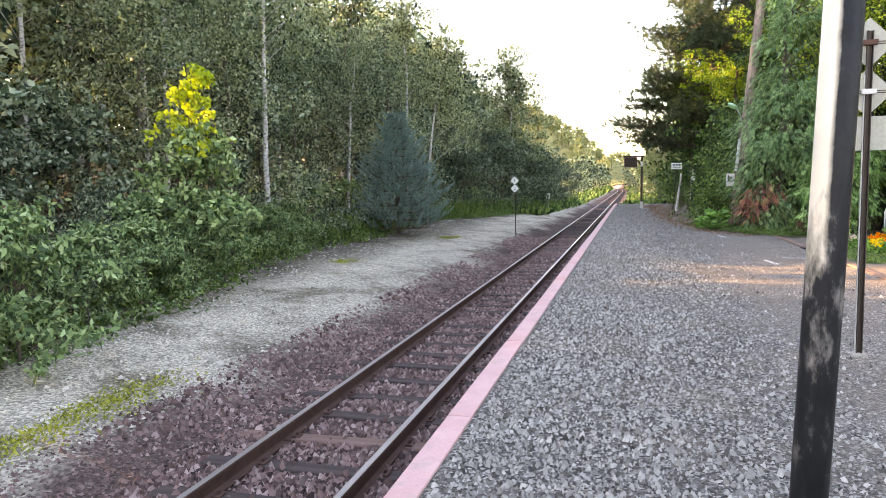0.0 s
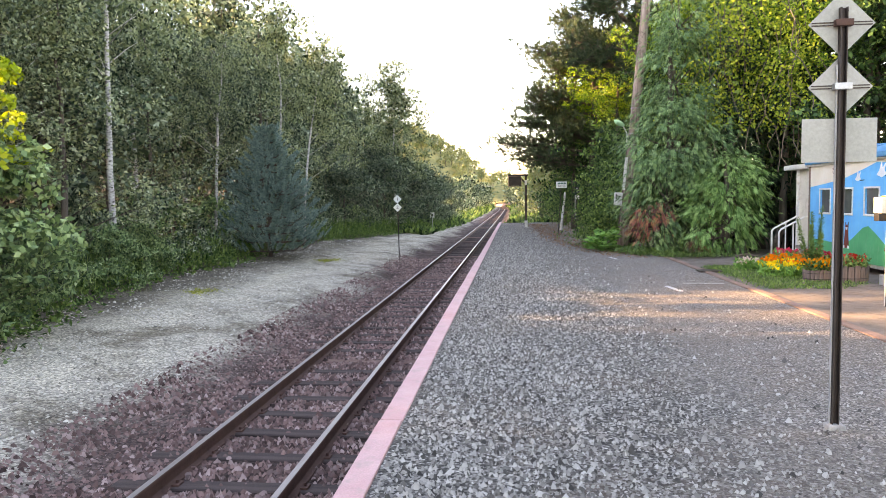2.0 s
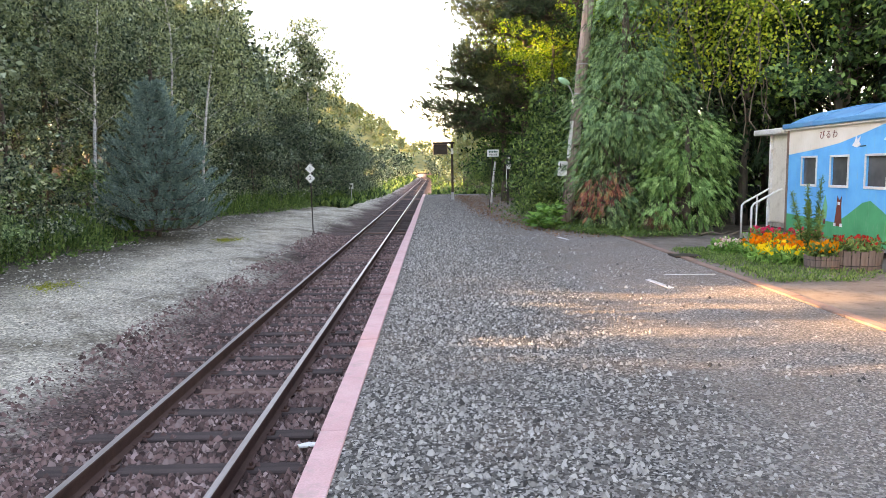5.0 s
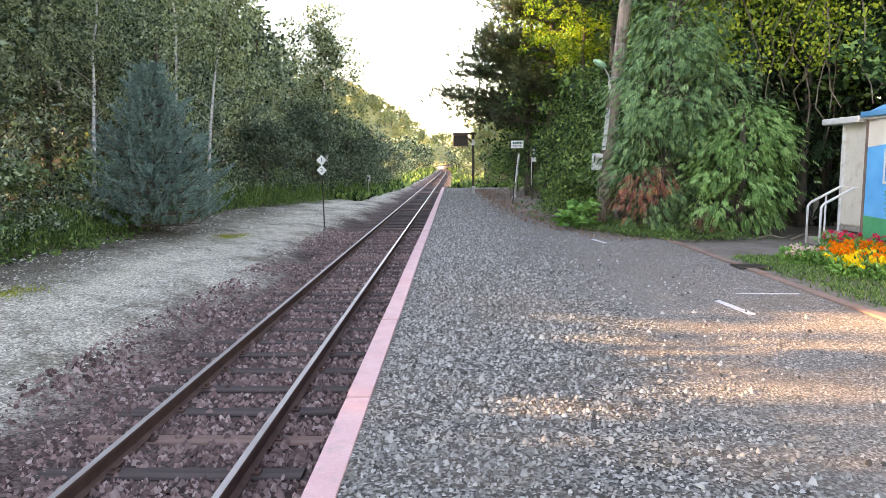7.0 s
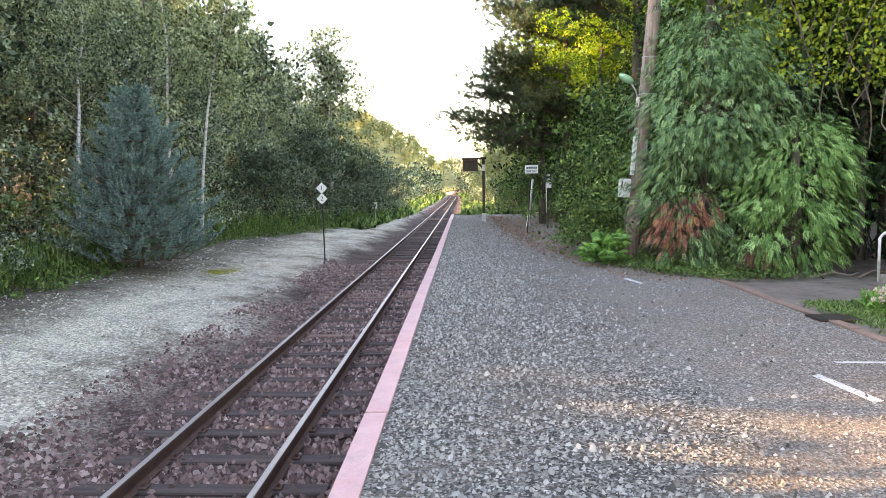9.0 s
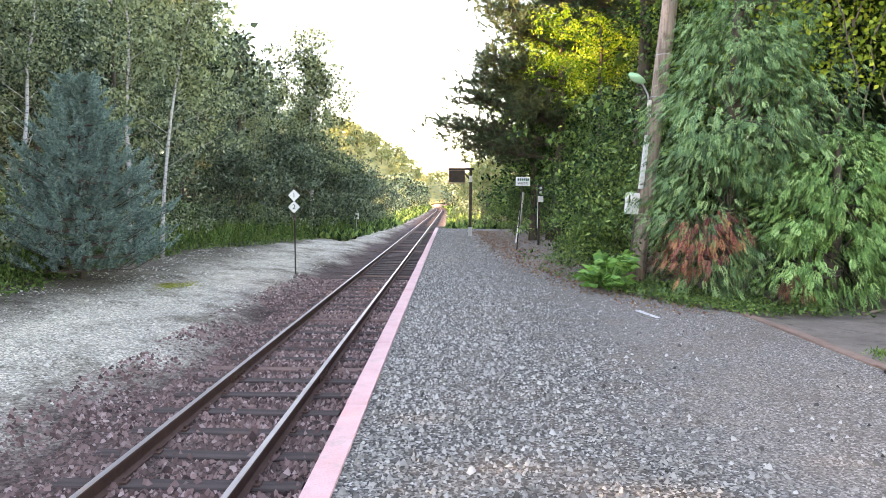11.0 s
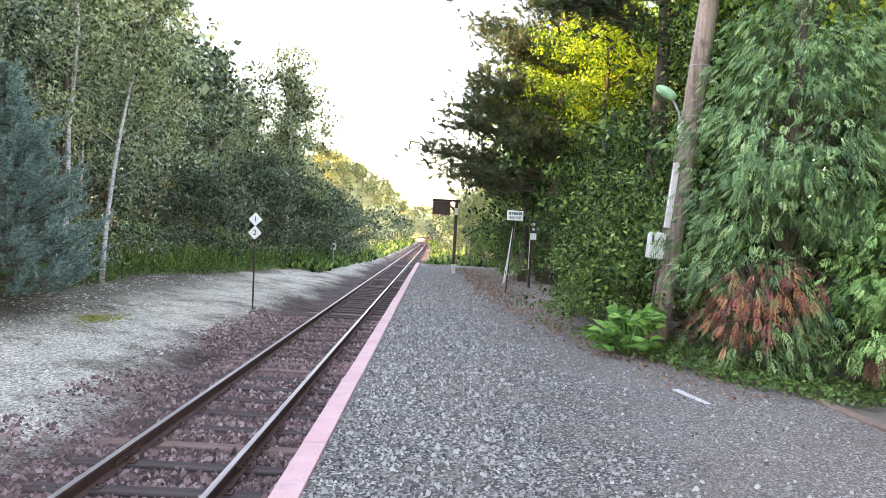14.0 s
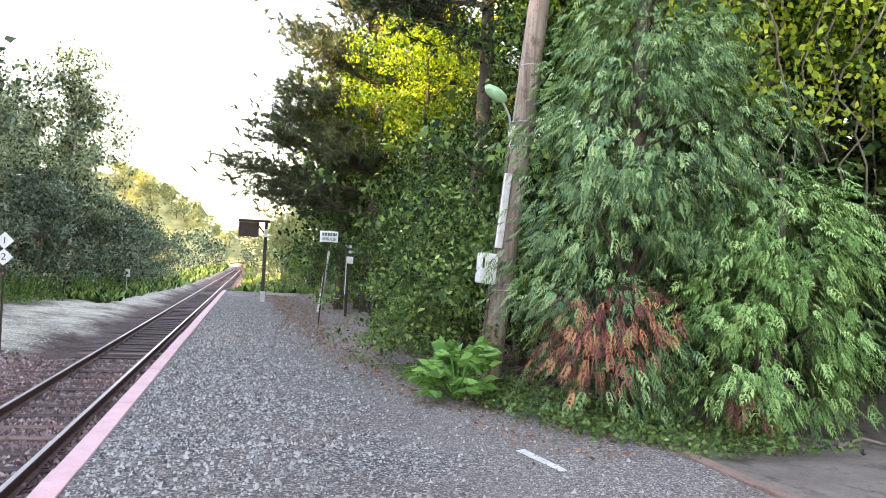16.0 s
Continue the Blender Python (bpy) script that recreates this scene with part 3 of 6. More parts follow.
for v in range(5):
    bm = bmesh.new()
    n = 9
    lens = 1.05 + 0.02 * v
    rows_ = []
    for i in range(n):
        x = -lens + 2 * lens * i / (n - 1)
        w = 0.1 + 0.008 * noise.noise((x * 2, v, 0))
        h = 0.006 * noise.noise((x * 3, v, 9))
        rows_.append([bm.verts.new(p) for p in ((x, -w, -0.14), (x, -w, -0.012 + h), (x, -w + 0.014, h), (x, w - 0.014, h), (x, w, -0.012 + h), (x, w, -0.14))])
    for a, c in zip(rows_, rows_[1:]):
        for i in range(5):
            bm.faces.new((a[i], c[i], c[i + 1], a[i + 1]))
    bm.faces.new(rows_[0])
    bm.faces.new(rows_[-1][::-1])
    bmesh.ops.recalc_face_normals(bm, faces=bm.faces[:])
    me = bpy.data.meshes.new("sleeper")
    bm.to_mesh(me)
    bm.free()
    me.materials.append(M["fresh_sleeper" if v == 4 else "sleeper"])
    ties.append(me)
y = -4.48
while y < 175:
    v = random.choice((0, 1, 2, 3, 0, 1, 2, 4))
    t = new("sleeper", ties[v])
    t.parent = track
    t.matrix_world = pose(bend(y) + random.uniform(-0.05, 0.05), y + random.uniform(-0.03, 0.03), TIE_TOP + random.uniform(-0.012, 0.008), 0, 0, random.uniform(-1.2, 1.2))
    for sx in (-1, 1) if y < 40 else ():
        for s in (-1, 1):
            tp = new("tie_plate", tie_plate) if y > -4.4 else None
            if tp is None:
                bm = boxed(-0.035, -0.05, 0, 0.035, 0.05, 0.018, bevel=0.004)
                tube(bm, [(0, 0, 0.01), (0, 0, 0.045)], 0.014, 6)
                tie_plate = bpy.data.meshes.new("tie_plate")
                bm.to_mesh(tie_plate)
                bm.free()
                tie_plate.materials.append(M["rail_side"])
                tp = new("tie_plate", tie_plate)
            tp.parent = t
            tp.location = (sx * 0.566 + s * 0.085 - (t.location.x - bend(y)), 0, 0.0)
    y += 0.68


def strewn(n, x0, x1, y0, y1, power=1.6):
    """Places thrown over a strip, denser towards its start."""
    x = rng.uniform(x0, x1, n)
    y = y0 + (y1 - y0) * rng.random(n) ** power
    return x, y


# ballast stones
x, y = strewn(66000, -2.3, 1.52, 4.5, 34)
keep = (np.abs(np.abs(x) - 0.566) > 0.05) & (rng.random(len(x)) < np.clip((2.5 + x) / 0.9, 0, 1))
x, y = x[keep], y[keep]
z = np.interp(x, [-2.4, -2.1, -1.5, -0.9, 1.5], [-0.8, -0.84, -1.0, -1.0, -1.0])
onties = (np.abs(((y + 4.48 + 0.34) % 0.68) - 0.34) < 0.12) & (np.abs(x) < 1.05)
keep = ~onties | (rng.random(len(x)) < 0.05)
x, y, z = x[keep], y[keep], z[keep] + onties[keep] * 0.02
tagged(hang("track_ballast", crumbs("track_ballast", np.stack([x, y, z - 0.004], -1), 0.018 + 0.013 * rng.random(len(x)), 1.1), "ballast"), "reddish brown crushed stone between the sleepers", "ballast", kind="stuff")
# chips on the platform
x, y = strewn(118000, EDGE + 0.19, 5.6, 4.5, 47, 2.2)
keep = rng.random(len(x)) < np.interp(x, [1.6, 2.9, 4.1, 5.6], [1, 0.85, 0.1, 0.03])
x, y = x[keep], y[keep]
tagged(hang("platform_chips", crumbs("platform_chips", np.stack([x, y, np.full(len(x), 0.006)], -1), 0.0078 + 0.008 * rng.random(len(x)) ** 4, 1.15), "chips"), "loose grey crushed stone on the platform", "gravel", kind="stuff")
# pale gravel on the path beside the track
x, y = strewn(18000, -6.6, -2.0, 7, 40)
keep = np.array([noise.noise((a * 1.1, c * 0.6, 3)) for a, c in zip(x, y)]) + 0.35 * rng.normal(size=len(x)) > -0.05
x, y = x[keep], y[keep]
tagged(hang("path_gravel", crumbs("path_gravel", np.stack([x, y, np.array([height(a, 0) for a in x]) + 0.008], -1), 0.0135 + 0.014 * rng.random(len(x)) ** 4, 0.6), "pale_gravel"), "pale grey gravel on the path beside the track", "gravel", kind="stuff")

# kerb slabs
kerb = thing("kerb", KERB, 0, 0, "flush red-brown concrete kerb between platform and yard", "kerb", kind="structure")
kme, y = None, -13.0
while y < 21.9:
    if kme is None:
        k = part("kerb_stone", boxed(0, 0, -0.12, 0.125, 0.985, 0.02, bevel=0.008), "kerb", kerb)
        kme = k.data
    else:
        k = hang("kerb_stone", kme, "kerb", kerb)
    k.location = (random.uniform(-0.006, 0.006), y, random.uniform(-0.006, 0.004))
    k.rotation_euler.z = random.uniform(-0.006, 0.006)
    y += 1.0
# worn paint on the asphalt
for i, pts in enumerate(([(4.84, 16.34), (4.91, 16.38), (5.0, 15.7), (4.92, 15.68)], [(5.22, 16.72), (5.87, 16.68), (5.87, 16.72), (5.22, 16.76)], [(4.7, 22.04), (4.78, 22.07), (4.87, 21.5), (4.81, 21.48)])):
    tagged(part("painted_line", slab(pts, "z", 0.001, 0.0055), "road_paint"), "worn white paint line on the dark asphalt", "road marking", "painted lines", kind="structure")
part_ = tagged(part("yard_plank", boxed(5.93, 18.4, 0.004, 6.35, 18.75, 0.03, bevel=0.006), "dark_metal"), "dark flat cover plate lying at the kerb", "cover plate")
# leaf litter along the foot of the shrubs
n = 4200
y = 21.6 + 24 * rng.random(n) ** 0.9
x = np.interp(y, [21, 22, 24, 27, 30, 36, 46], [5.6, 5.2, 4.6, 4.2, 3.9, 3.8, 3.7]) + rng.gamma(1.3, 0.55, n) - 0.35 + 0.15 * rng.normal(size=n)
C = np.stack([x, y, 0.012 + 0.02 * rng.random(n)], -1)
D = rng.normal(size=(n, 3)) * (1, 1, 0.25)
tagged(hang("leaf_litter", polys("leaf_litter", leaf_points(C, D, 0.03 + 0.035 * rng.random(n), 0.6), 4), "lf_litter"), "brown fallen leaves scattered at the platform's side", "leaf litter", kind="stuff")

# ---- trees and shrubs ----
SPX, SPY, SPH, SPR = -6.0, 28.6, 4.55, 1.95   # the blue conifer

def wood(H, r, lean=(0, 0), wander=0.25, limbs=10, seed=0, low=0.35, spread=2.0, rise=0.6, forks=False):
    """Trunk and limbs as one mesh; returns it with the limbs' ends."""
    R = random.Random(seed)
    bm, pts, n = bmesh.new(), [], 9
    for i in range(n):
        f = i / (n - 1)
        pts.append(Vector((lean[0] * f * f + R.uniform(-1, 1) * wander * 0.5 * f, lean[1] * f * f + R.uniform(-1, 1) * wander * 0.5 * f, H * f - 0.15)))
    tube(bm, pts, [r * (1.25 if i == 0 else 1) * (1 - 0.86 * i / (n - 1)) for i in range(n)], 8)
    ends = []
    for k in range(limbs):
        f = low + (0.95 - low) * (k + R.random()) / limbs
        i = min(n - 2, int(f * (n - 1)))
        p = pts[i].lerp(pts[i + 1], f * (n - 1) - i)
        a = R.uniform(0, 2 * math.pi)
        ln = spread * (1.15 - f) * R.uniform(0.7, 1.25)
        d = Vector((math.cos(a), math.sin(a), 0))
        q = [p, p + d * ln * 0.45 + Vector((0, 0, ln * rise * 0.35)), p + d * ln + Vector((0, 0, ln * rise * 0.7))]
        rr = r * (1 - 0.8 * f) * 0.3
        tube(bm, q, [rr, rr * 0.6, rr * 0.2], 3)
        ends.append((q[1], q[2]))
    return bm, pts, ends


def crown_points(pts, ends, n, leaf, fuzz, droop=0.3, wide=0.55, top=0.6, per=9):
    """Leaves in clumps along the limbs and round the top of the trunk."""
    cl = []
    for a, c in ends:
        for k in range(per):
            f = 0.25 + 0.85 * rng.random()
            cl.append(np.array(a.lerp(c, f)) + rng.normal(size=3) * fuzz * np.array((1, 1, 0.6)))
    for k in range(int(len(cl) * 0.22)):
        f = 1 - (1 - top) * rng.random()
        i = f * (len(pts) - 1)
        j = min(len(pts) - 2, int(i))
        cl.append(np.array(pts[j].lerp(pts[j + 1], i - j)) + rng.normal(size=3) * fuzz * 0.7)
    cl = np.array(cl)
    pick = rng.integers(0, len(cl), n)
    C = cl[pick] + rng.normal(size=(n, 3)) * fuzz * 0.33 * np.array((1, 1, 0.7))
    D = rng.normal(size=(n, 3)) + (0, 0, -droop)
    return leaf_points(C, D, leaf * (0.6 + 0.8 * rng.random(n)), wide)


def tree_kind(name, label, cat, H, r, bark, leafmat, n, leaf, fuzz, seed, **kw):
    drop_, wide_, top_, per_ = kw.pop("droop", 0.3), kw.pop("wide", 0.55), kw.pop("top", 0.6), kw.pop("per", 9)
    bm, pts, ends = wood(H, r, seed=seed, **kw)
    t = thing(name, 0, 0, 0, label, cat)
    part("trunk", bm, bark, t, smooth=True)
    hang("crown", polys("crown", crown_points(pts, ends, n, leaf, fuzz, drop_, wide_, top_, per_), 4), leafmat, t)
    return t


def stand_all(kinds, places, group):
    """Spreads places over several kinds."""
    lots = [[] for _ in kinds]
    for i, p in enumerate(places):
        lots[i % len(kinds)].append(p)
    for k, lot in zip(kinds, lots):
        if lot:
            # copies first, while the kind stands unscaled at the origin
            for x, y, s, *zz in lot[1:]:
                z = (zz[0] if zz else height(x, y)) - 0.03
                c = copy_thing(k, pose(x, y, z, random.uniform(-2, 2), random.uniform(-2, 2), random.uniform(0, 360)) @ Matrix.Diagonal((s, s, s * random.uniform(0.93, 1.07), 1)))
                tagged(c, group=group)
            x, y, s, *zz = lot[0]
            z = (zz[0] if zz else height(x, y)) - 0.03
            k.matrix_basis = pose(x, y, z, 0, 0, random.uniform(0, 360)) @ Matrix.Diagonal((s, s, s, 1))
            tagged(k, group=group)


FG = "trees of the wood beside the track"
DARK = "dense dark green broadleaf tree in the wood"
PALE = "slender birch tree with pale peeling bark"
forest = [
    tree_kind("broadleaf_tree", DARK, "tree", 10.5, 0.16, "bark", "lf_forest", 8600, 0.145, 0.6, 11, limbs=24, low=0.1, spread=3.2, rise=0.5),
    tree_kind("birch_tree", PALE, "tree", 11.5, 0.11, "birch_bark", "lf_birch", 8600, 0.1, 0.5, 13, limbs=22, low=0.25, spread=2.3, rise=0.9, droop=0.9),
    tree_kind("broadleaf_tree", DARK, "tree", 9.0, 0.13, "bark", "lf_forest", 8600, 0.14, 0.58, 12, limbs=22, low=0.08, spread=3.0, rise=0.55),
    tree_kind("broadleaf_tree", DARK, "tree", 9.5, 0.12, "bark", "lf_birch", 8600, 0.125, 0.58, 14, limbs=22, low=0.1, spread=2.8, rise=0.6),
    tree_kind("birch_tree", PALE, "tree", 10.0, 0.09, "birch_bark", "lf_birch", 8000, 0.1, 0.45, 15, limbs=18, low=0.3, spread=2.0, rise=1.0, droop=0.9, lean=(0.8, 0.3)),
]
second = [
    tree_kind("broadleaf_tree", DARK, "tree", 10.5, 0.16, "bark", "lf_forest", 3400, 0.25, 0.62, 18, limbs=20, low=0.12, spread=3.2, rise=0.5),
    tree_kind("birch_tree", PALE, "tree", 11.0, 0.1, "birch_bark", "lf_birch", 4400, 0.17, 0.5, 19, limbs=20, low=0.25, spread=2.3, rise=0.9, droop=0.9),
]
back = [
    tree_kind("broadleaf_tree", "dark broadleaf tree deep in the wood", "tree", 10.0, 0.16, "bark", "lf_forest", 1050, 0.48, 0.75, 16, limbs=18, low=0.1, spread=3.4, rise=0.5, per=7),
    tree_kind("broadleaf_tree", "dark broadleaf tree deep in the wood", "tree", 10.5, 0.15, "bark", "lf_forest", 1050, 0.48, 0.7, 17, limbs=18, low=0.1, spread=3.2, rise=0.6, per=7),
]
pl, mid, deep = [], [], []
rr = random.Random(5)
# the wood has a break through which the low sun reaches the platform
for row, (xo, step, s0) in enumerate(((2.2, 2.7, 0.86), (5.2, 3.3, 1.04), (9.0, 3.6, 1.3), (14.0, 4.2, 1.45), (22.0, 3.8, 1.3))):
    y = 3.0 + row
    while y < 78:
        edge = float(np.interp(y, [9, 14, 20, 27, 38, 48, 64, 80], [-5.4, -5.8, -7.2, -7.9, -8.2, -6.8, -5.0, -4.8]))
        x = edge - xo + rr.uniform(-0.8, 0.8)
        s = s0 * rr.uniform(0.86, 1.14) * (0.8 if row > 1 and 31 < y < 50 else 1) * float(np.interp(y, [40, 60, 80], [1, 1.0, 0.75]) * (0.62 if row == 0 and y > 44 else 1))
        if abs(y - (14.15 - 0.035 * x)) < (2.25 if row == 0 else 2.65):
            s = 0.0
        elif abs(y - (5.6 - 0.035 * x)) < 1.1:
            s *= 0.6
        if s and math.hypot(x - SPX, y - SPY) > 3.6:
            (deep if row > 1 else mid if row else pl).append((x, y, s))
        y += step * rr.uniform(0.8, 1.2)
# filler trees, some unseen, added to block stray sun streaks on the platform
pl += [(-8.2, 20.6, 0.8), (-8.3, 10.3, 0.85), (-8.0, 7.6, 0.8), (-9.0, 18.3, 0.85)]
mid += [(-12.2, 20.6, 1.0), (-12.0, 23.4, 1.0), (-12.6, 18.2, 1.05), (-11.4, 10.6, 1.0), (-12.5, 8.6, 1.0), (-11.6, 11.4, 0.8)]
rr.shuffle(pl)
stand_all(forest, pl, FG)
stand_all(second, mid, FG)
stand_all(back, deep, FG)

# low shrubs that close the wood at its foot
bush_kinds = [
    tree_kind("shrub", "leafy green shrub at the edge of the wood", "shrub", 2.4, 0.03, "bark", "lf_forest", 1100, 0.16, 0.34, 21, limbs=16, low=0.05, spread=1.7, rise=0.7, per=6),
    tree_kind("shrub", "leafy green shrub at the edge of the wood", "shrub", 2.0, 0.03, "bark", "lf_shrub", 1000, 0.14, 0.3, 22, limbs=16, low=0.05, spread=1.5, rise=0.8, per=6),
    tree_kind("shrub", "pale leafy shrub at the edge of the wood", "shrub", 2.2, 0.03, "bark", "lf_shrub", 1400, 0.15, 0.32, 23, limbs=16, low=0.03, spread=1.5, rise=0.7, per=6),
]
pl = []
y = 5.0
while y < 80:
    edge = float(np.interp(y, [7, 9, 11, 14.5, 20.6, 26, 31, 41, 48, 64, 80], [-3.9, -4.0, -4.4, -5.2, -6.8, -7.2, -7.8, -7.4, -5.8, -4.2, -4.1]))
    for xo in (0.3, 1.7) if y < 24 else (0.3, 1.7, 5.5):
        if not (26.2 < y < 31.0 and xo < 3):
            pl.append((edge - xo + rr.uniform(-0.4, 0.4), y + rr.uniform(-0.5, 0.5), rr.uniform(0.55, 0.85) * ((1.1 if y < 16 else 0.8) if xo < 1 else 1.15)))
    y += 1.35 * rr.uniform(0.8, 1.2) * (1 if y < 30 else 1.5)
near_kinds = [
    tree_kind("shrub", "dense blue-green leafy shrub beside the gravel path", "shrub", 2.3, 0.03, "bark", "lf_shrub", 3500, 0.125, 0.24, 24, limbs=24, low=0.02, spread=1.35, rise=0.55, per=5, wide=0.42, droop=0.5),
    tree_kind("shrub", "dense dark green leafy shrub beside the gravel path", "shrub", 2.1, 0.03, "bark", "lf_forest", 3500, 0.12, 0.24, 25, limbs=24, low=0.02, spread=1.3, rise=0.55, per=5, wide=0.38, droop=0.6),
]
stand_all(near_kinds, [p for p in pl if p[1] < 24], "shrubs along the wood's edge")
stand_all(bush_kinds, [p for p in pl if not (p[1] < 24)], "shrubs along the wood's edge")

# shrubs added, mostly out of view, to keep low sun off the near platform
sun_screen = tree_kind("tall_shrub", "tall dense shrub added in the wood's gap to block low sun", "shrub", 3.9, 0.05, "bark", "lf_forest", 8000, 0.11, 0.34, 26, limbs=28, low=0.04, spread=1.9, rise=0.7, per=6)
stand_all([sun_screen], [(-9.6, 12.2, 1.0), (-10.2, 13.9, 1.02), (-9.5, 15.8, 1.1), (-11.8, 12.9, 1.12), (-12.2, 15.0, 1.16), (-14.6, 14.2, 1.32), (-14.9, 16.4, 1.4)], "tall shrubs in the wood's gap")
# single trees that stand out
t = tree_kind("birch_tree", "tall birch with white trunk behind the shrubs", "tree", 11.5, 0.1, "birch_bark", "lf_birch", 8000, 0.12, 0.5, 31, limbs=18, low=0.42, spread=2.2, rise=1.0, droop=0.9, lean=(0.3, 0.0))
t.matrix_basis = pose(-7.95, 22.2, -0.4)
t = tree_kind("birch_tree", "slim birch with white trunk beside the spruce", "tree", 11.0, 0.07, "birch_bark", "lf_birch", 7000, 0.12, 0.45, 32, limbs=16, low=0.45, spread=1.9, rise=1.0, droop=0.9)
t.matrix_basis = pose(-7.2, 33.6, -0.45)
t = tree_kind("birch_tree", "leaning birch with forked pale trunk", "tree", 9.0, 0.07, "birch_bark", "lf_birch", 8000, 0.12, 0.5, 33, limbs=14, low=0.3, spread=2.0, rise=0.9, droop=0.8, lean=(1.2, 0.3))
t.matrix_basis = pose(-6.5, 34.2, -0.45)
t = tree_kind("birch_tree", "birch with a sunlit yellow-green crown", "tree", 9.6, 0.11, "birch_bark", "lf_birch", 15000, 0.14, 0.55, 34, limbs=26, low=0.2, spread=2.5, rise=1.0, droop=0.8)
t.matrix_basis = pose(-6.0, 55.0, -0.5) @ Matrix.Scale(1.2, 4)
t = tree_kind("willow_bush", "large rounded grey-green bush beside the track", "shrub", 4.6, 0.08, "bark", "lf_willow", 5200, 0.165, 0.45, 35, limbs=22, low=0.05, spread=2.5, rise=0.8)
t.matrix_basis = pose(-5.8, 49.5, -0.5)
for bx, by, bs in ((-4.9, 56.5, 1.05), (-4.6, 63, 1.05), (-7.2, 44.5, 0.9), (-4.8, 70, 0.9), (-6.9, 53, 1.2), (-6.8, 60, 1.2), (-5.0, 77, 0.8)):
    tagged(copy_thing(t, pose(bx, by, -0.55, 0, 0, 37 * by) @ Matrix.Scale(bs, 4)))
t = tree_kind("larch_tree", "tall larch with grey trunk and soft hanging twigs", "tree", 13.0, 0.17, "bark", "lf_larch", 11000, 0.15, 0.55, 36, limbs=34, low=0.15, spread=3.3, rise=0.1, droop=0.5, wide=0.2, per=8)
t.matrix_basis = pose(-17.0, 23.0, -0.1)
tagged(copy_thing(t, pose(-14.5, 25.5, -0.1, 0, 0, 120) @ Matrix.Scale(0.9, 4)))
tagged(copy_thing(t, pose(-21, 29.0, -0.1, 0, 0, 200)))

# sapling whose top catches the sun; the sunlight is put into its yellow leaf colour
sap = thing("sapling", -5.55, 14.6, -0.5, "young tree with pale leaves and a sunlit yellow top", "tree")
bm, pts, ends = wood(4.3, 0.035, seed=41, limbs=28, low=0.12, spread=1.2, rise=0.9, wander=0.12, lean=(0.4, 0))
part("trunk", bm, "bark", sap, smooth=True)
lowe = [e for e in ends if e[0].z < 2.75]
higher = [e for e in ends if e[0].z >= 2.4]
hang("crown", polys("crown", crown_points(pts[:6], lowe, 3600, 0.115, 0.2, 0.4, 0.7, 0.5, 6), 4), "lf_shrub", sap)
hang("crown_top", polys("crown_top", crown_points(pts, higher, 1000, 0.105, 0.12, 0.2, 0.7, 0.75, 6), 4), "lf_sunlit_top", sap, "top leaves coloured yellow-green as if in the sun")


# ---- conifers ----
def brush(C, D, n, L, spread=0.5, along=0.16, wide=0.05):
    """Needles round shoots: n each, along the shoot."""
    C, D = np.repeat(C, n, 0), np.repeat(unit(D), n, 0)
    f = rng.random((len(C), 1))
    d = unit(D + rng.normal(size=C.shape) * spread)
    return needle_points(C + D * f * along, d, L * (0.7 + 0.5 * rng.random(len(C))), wide)


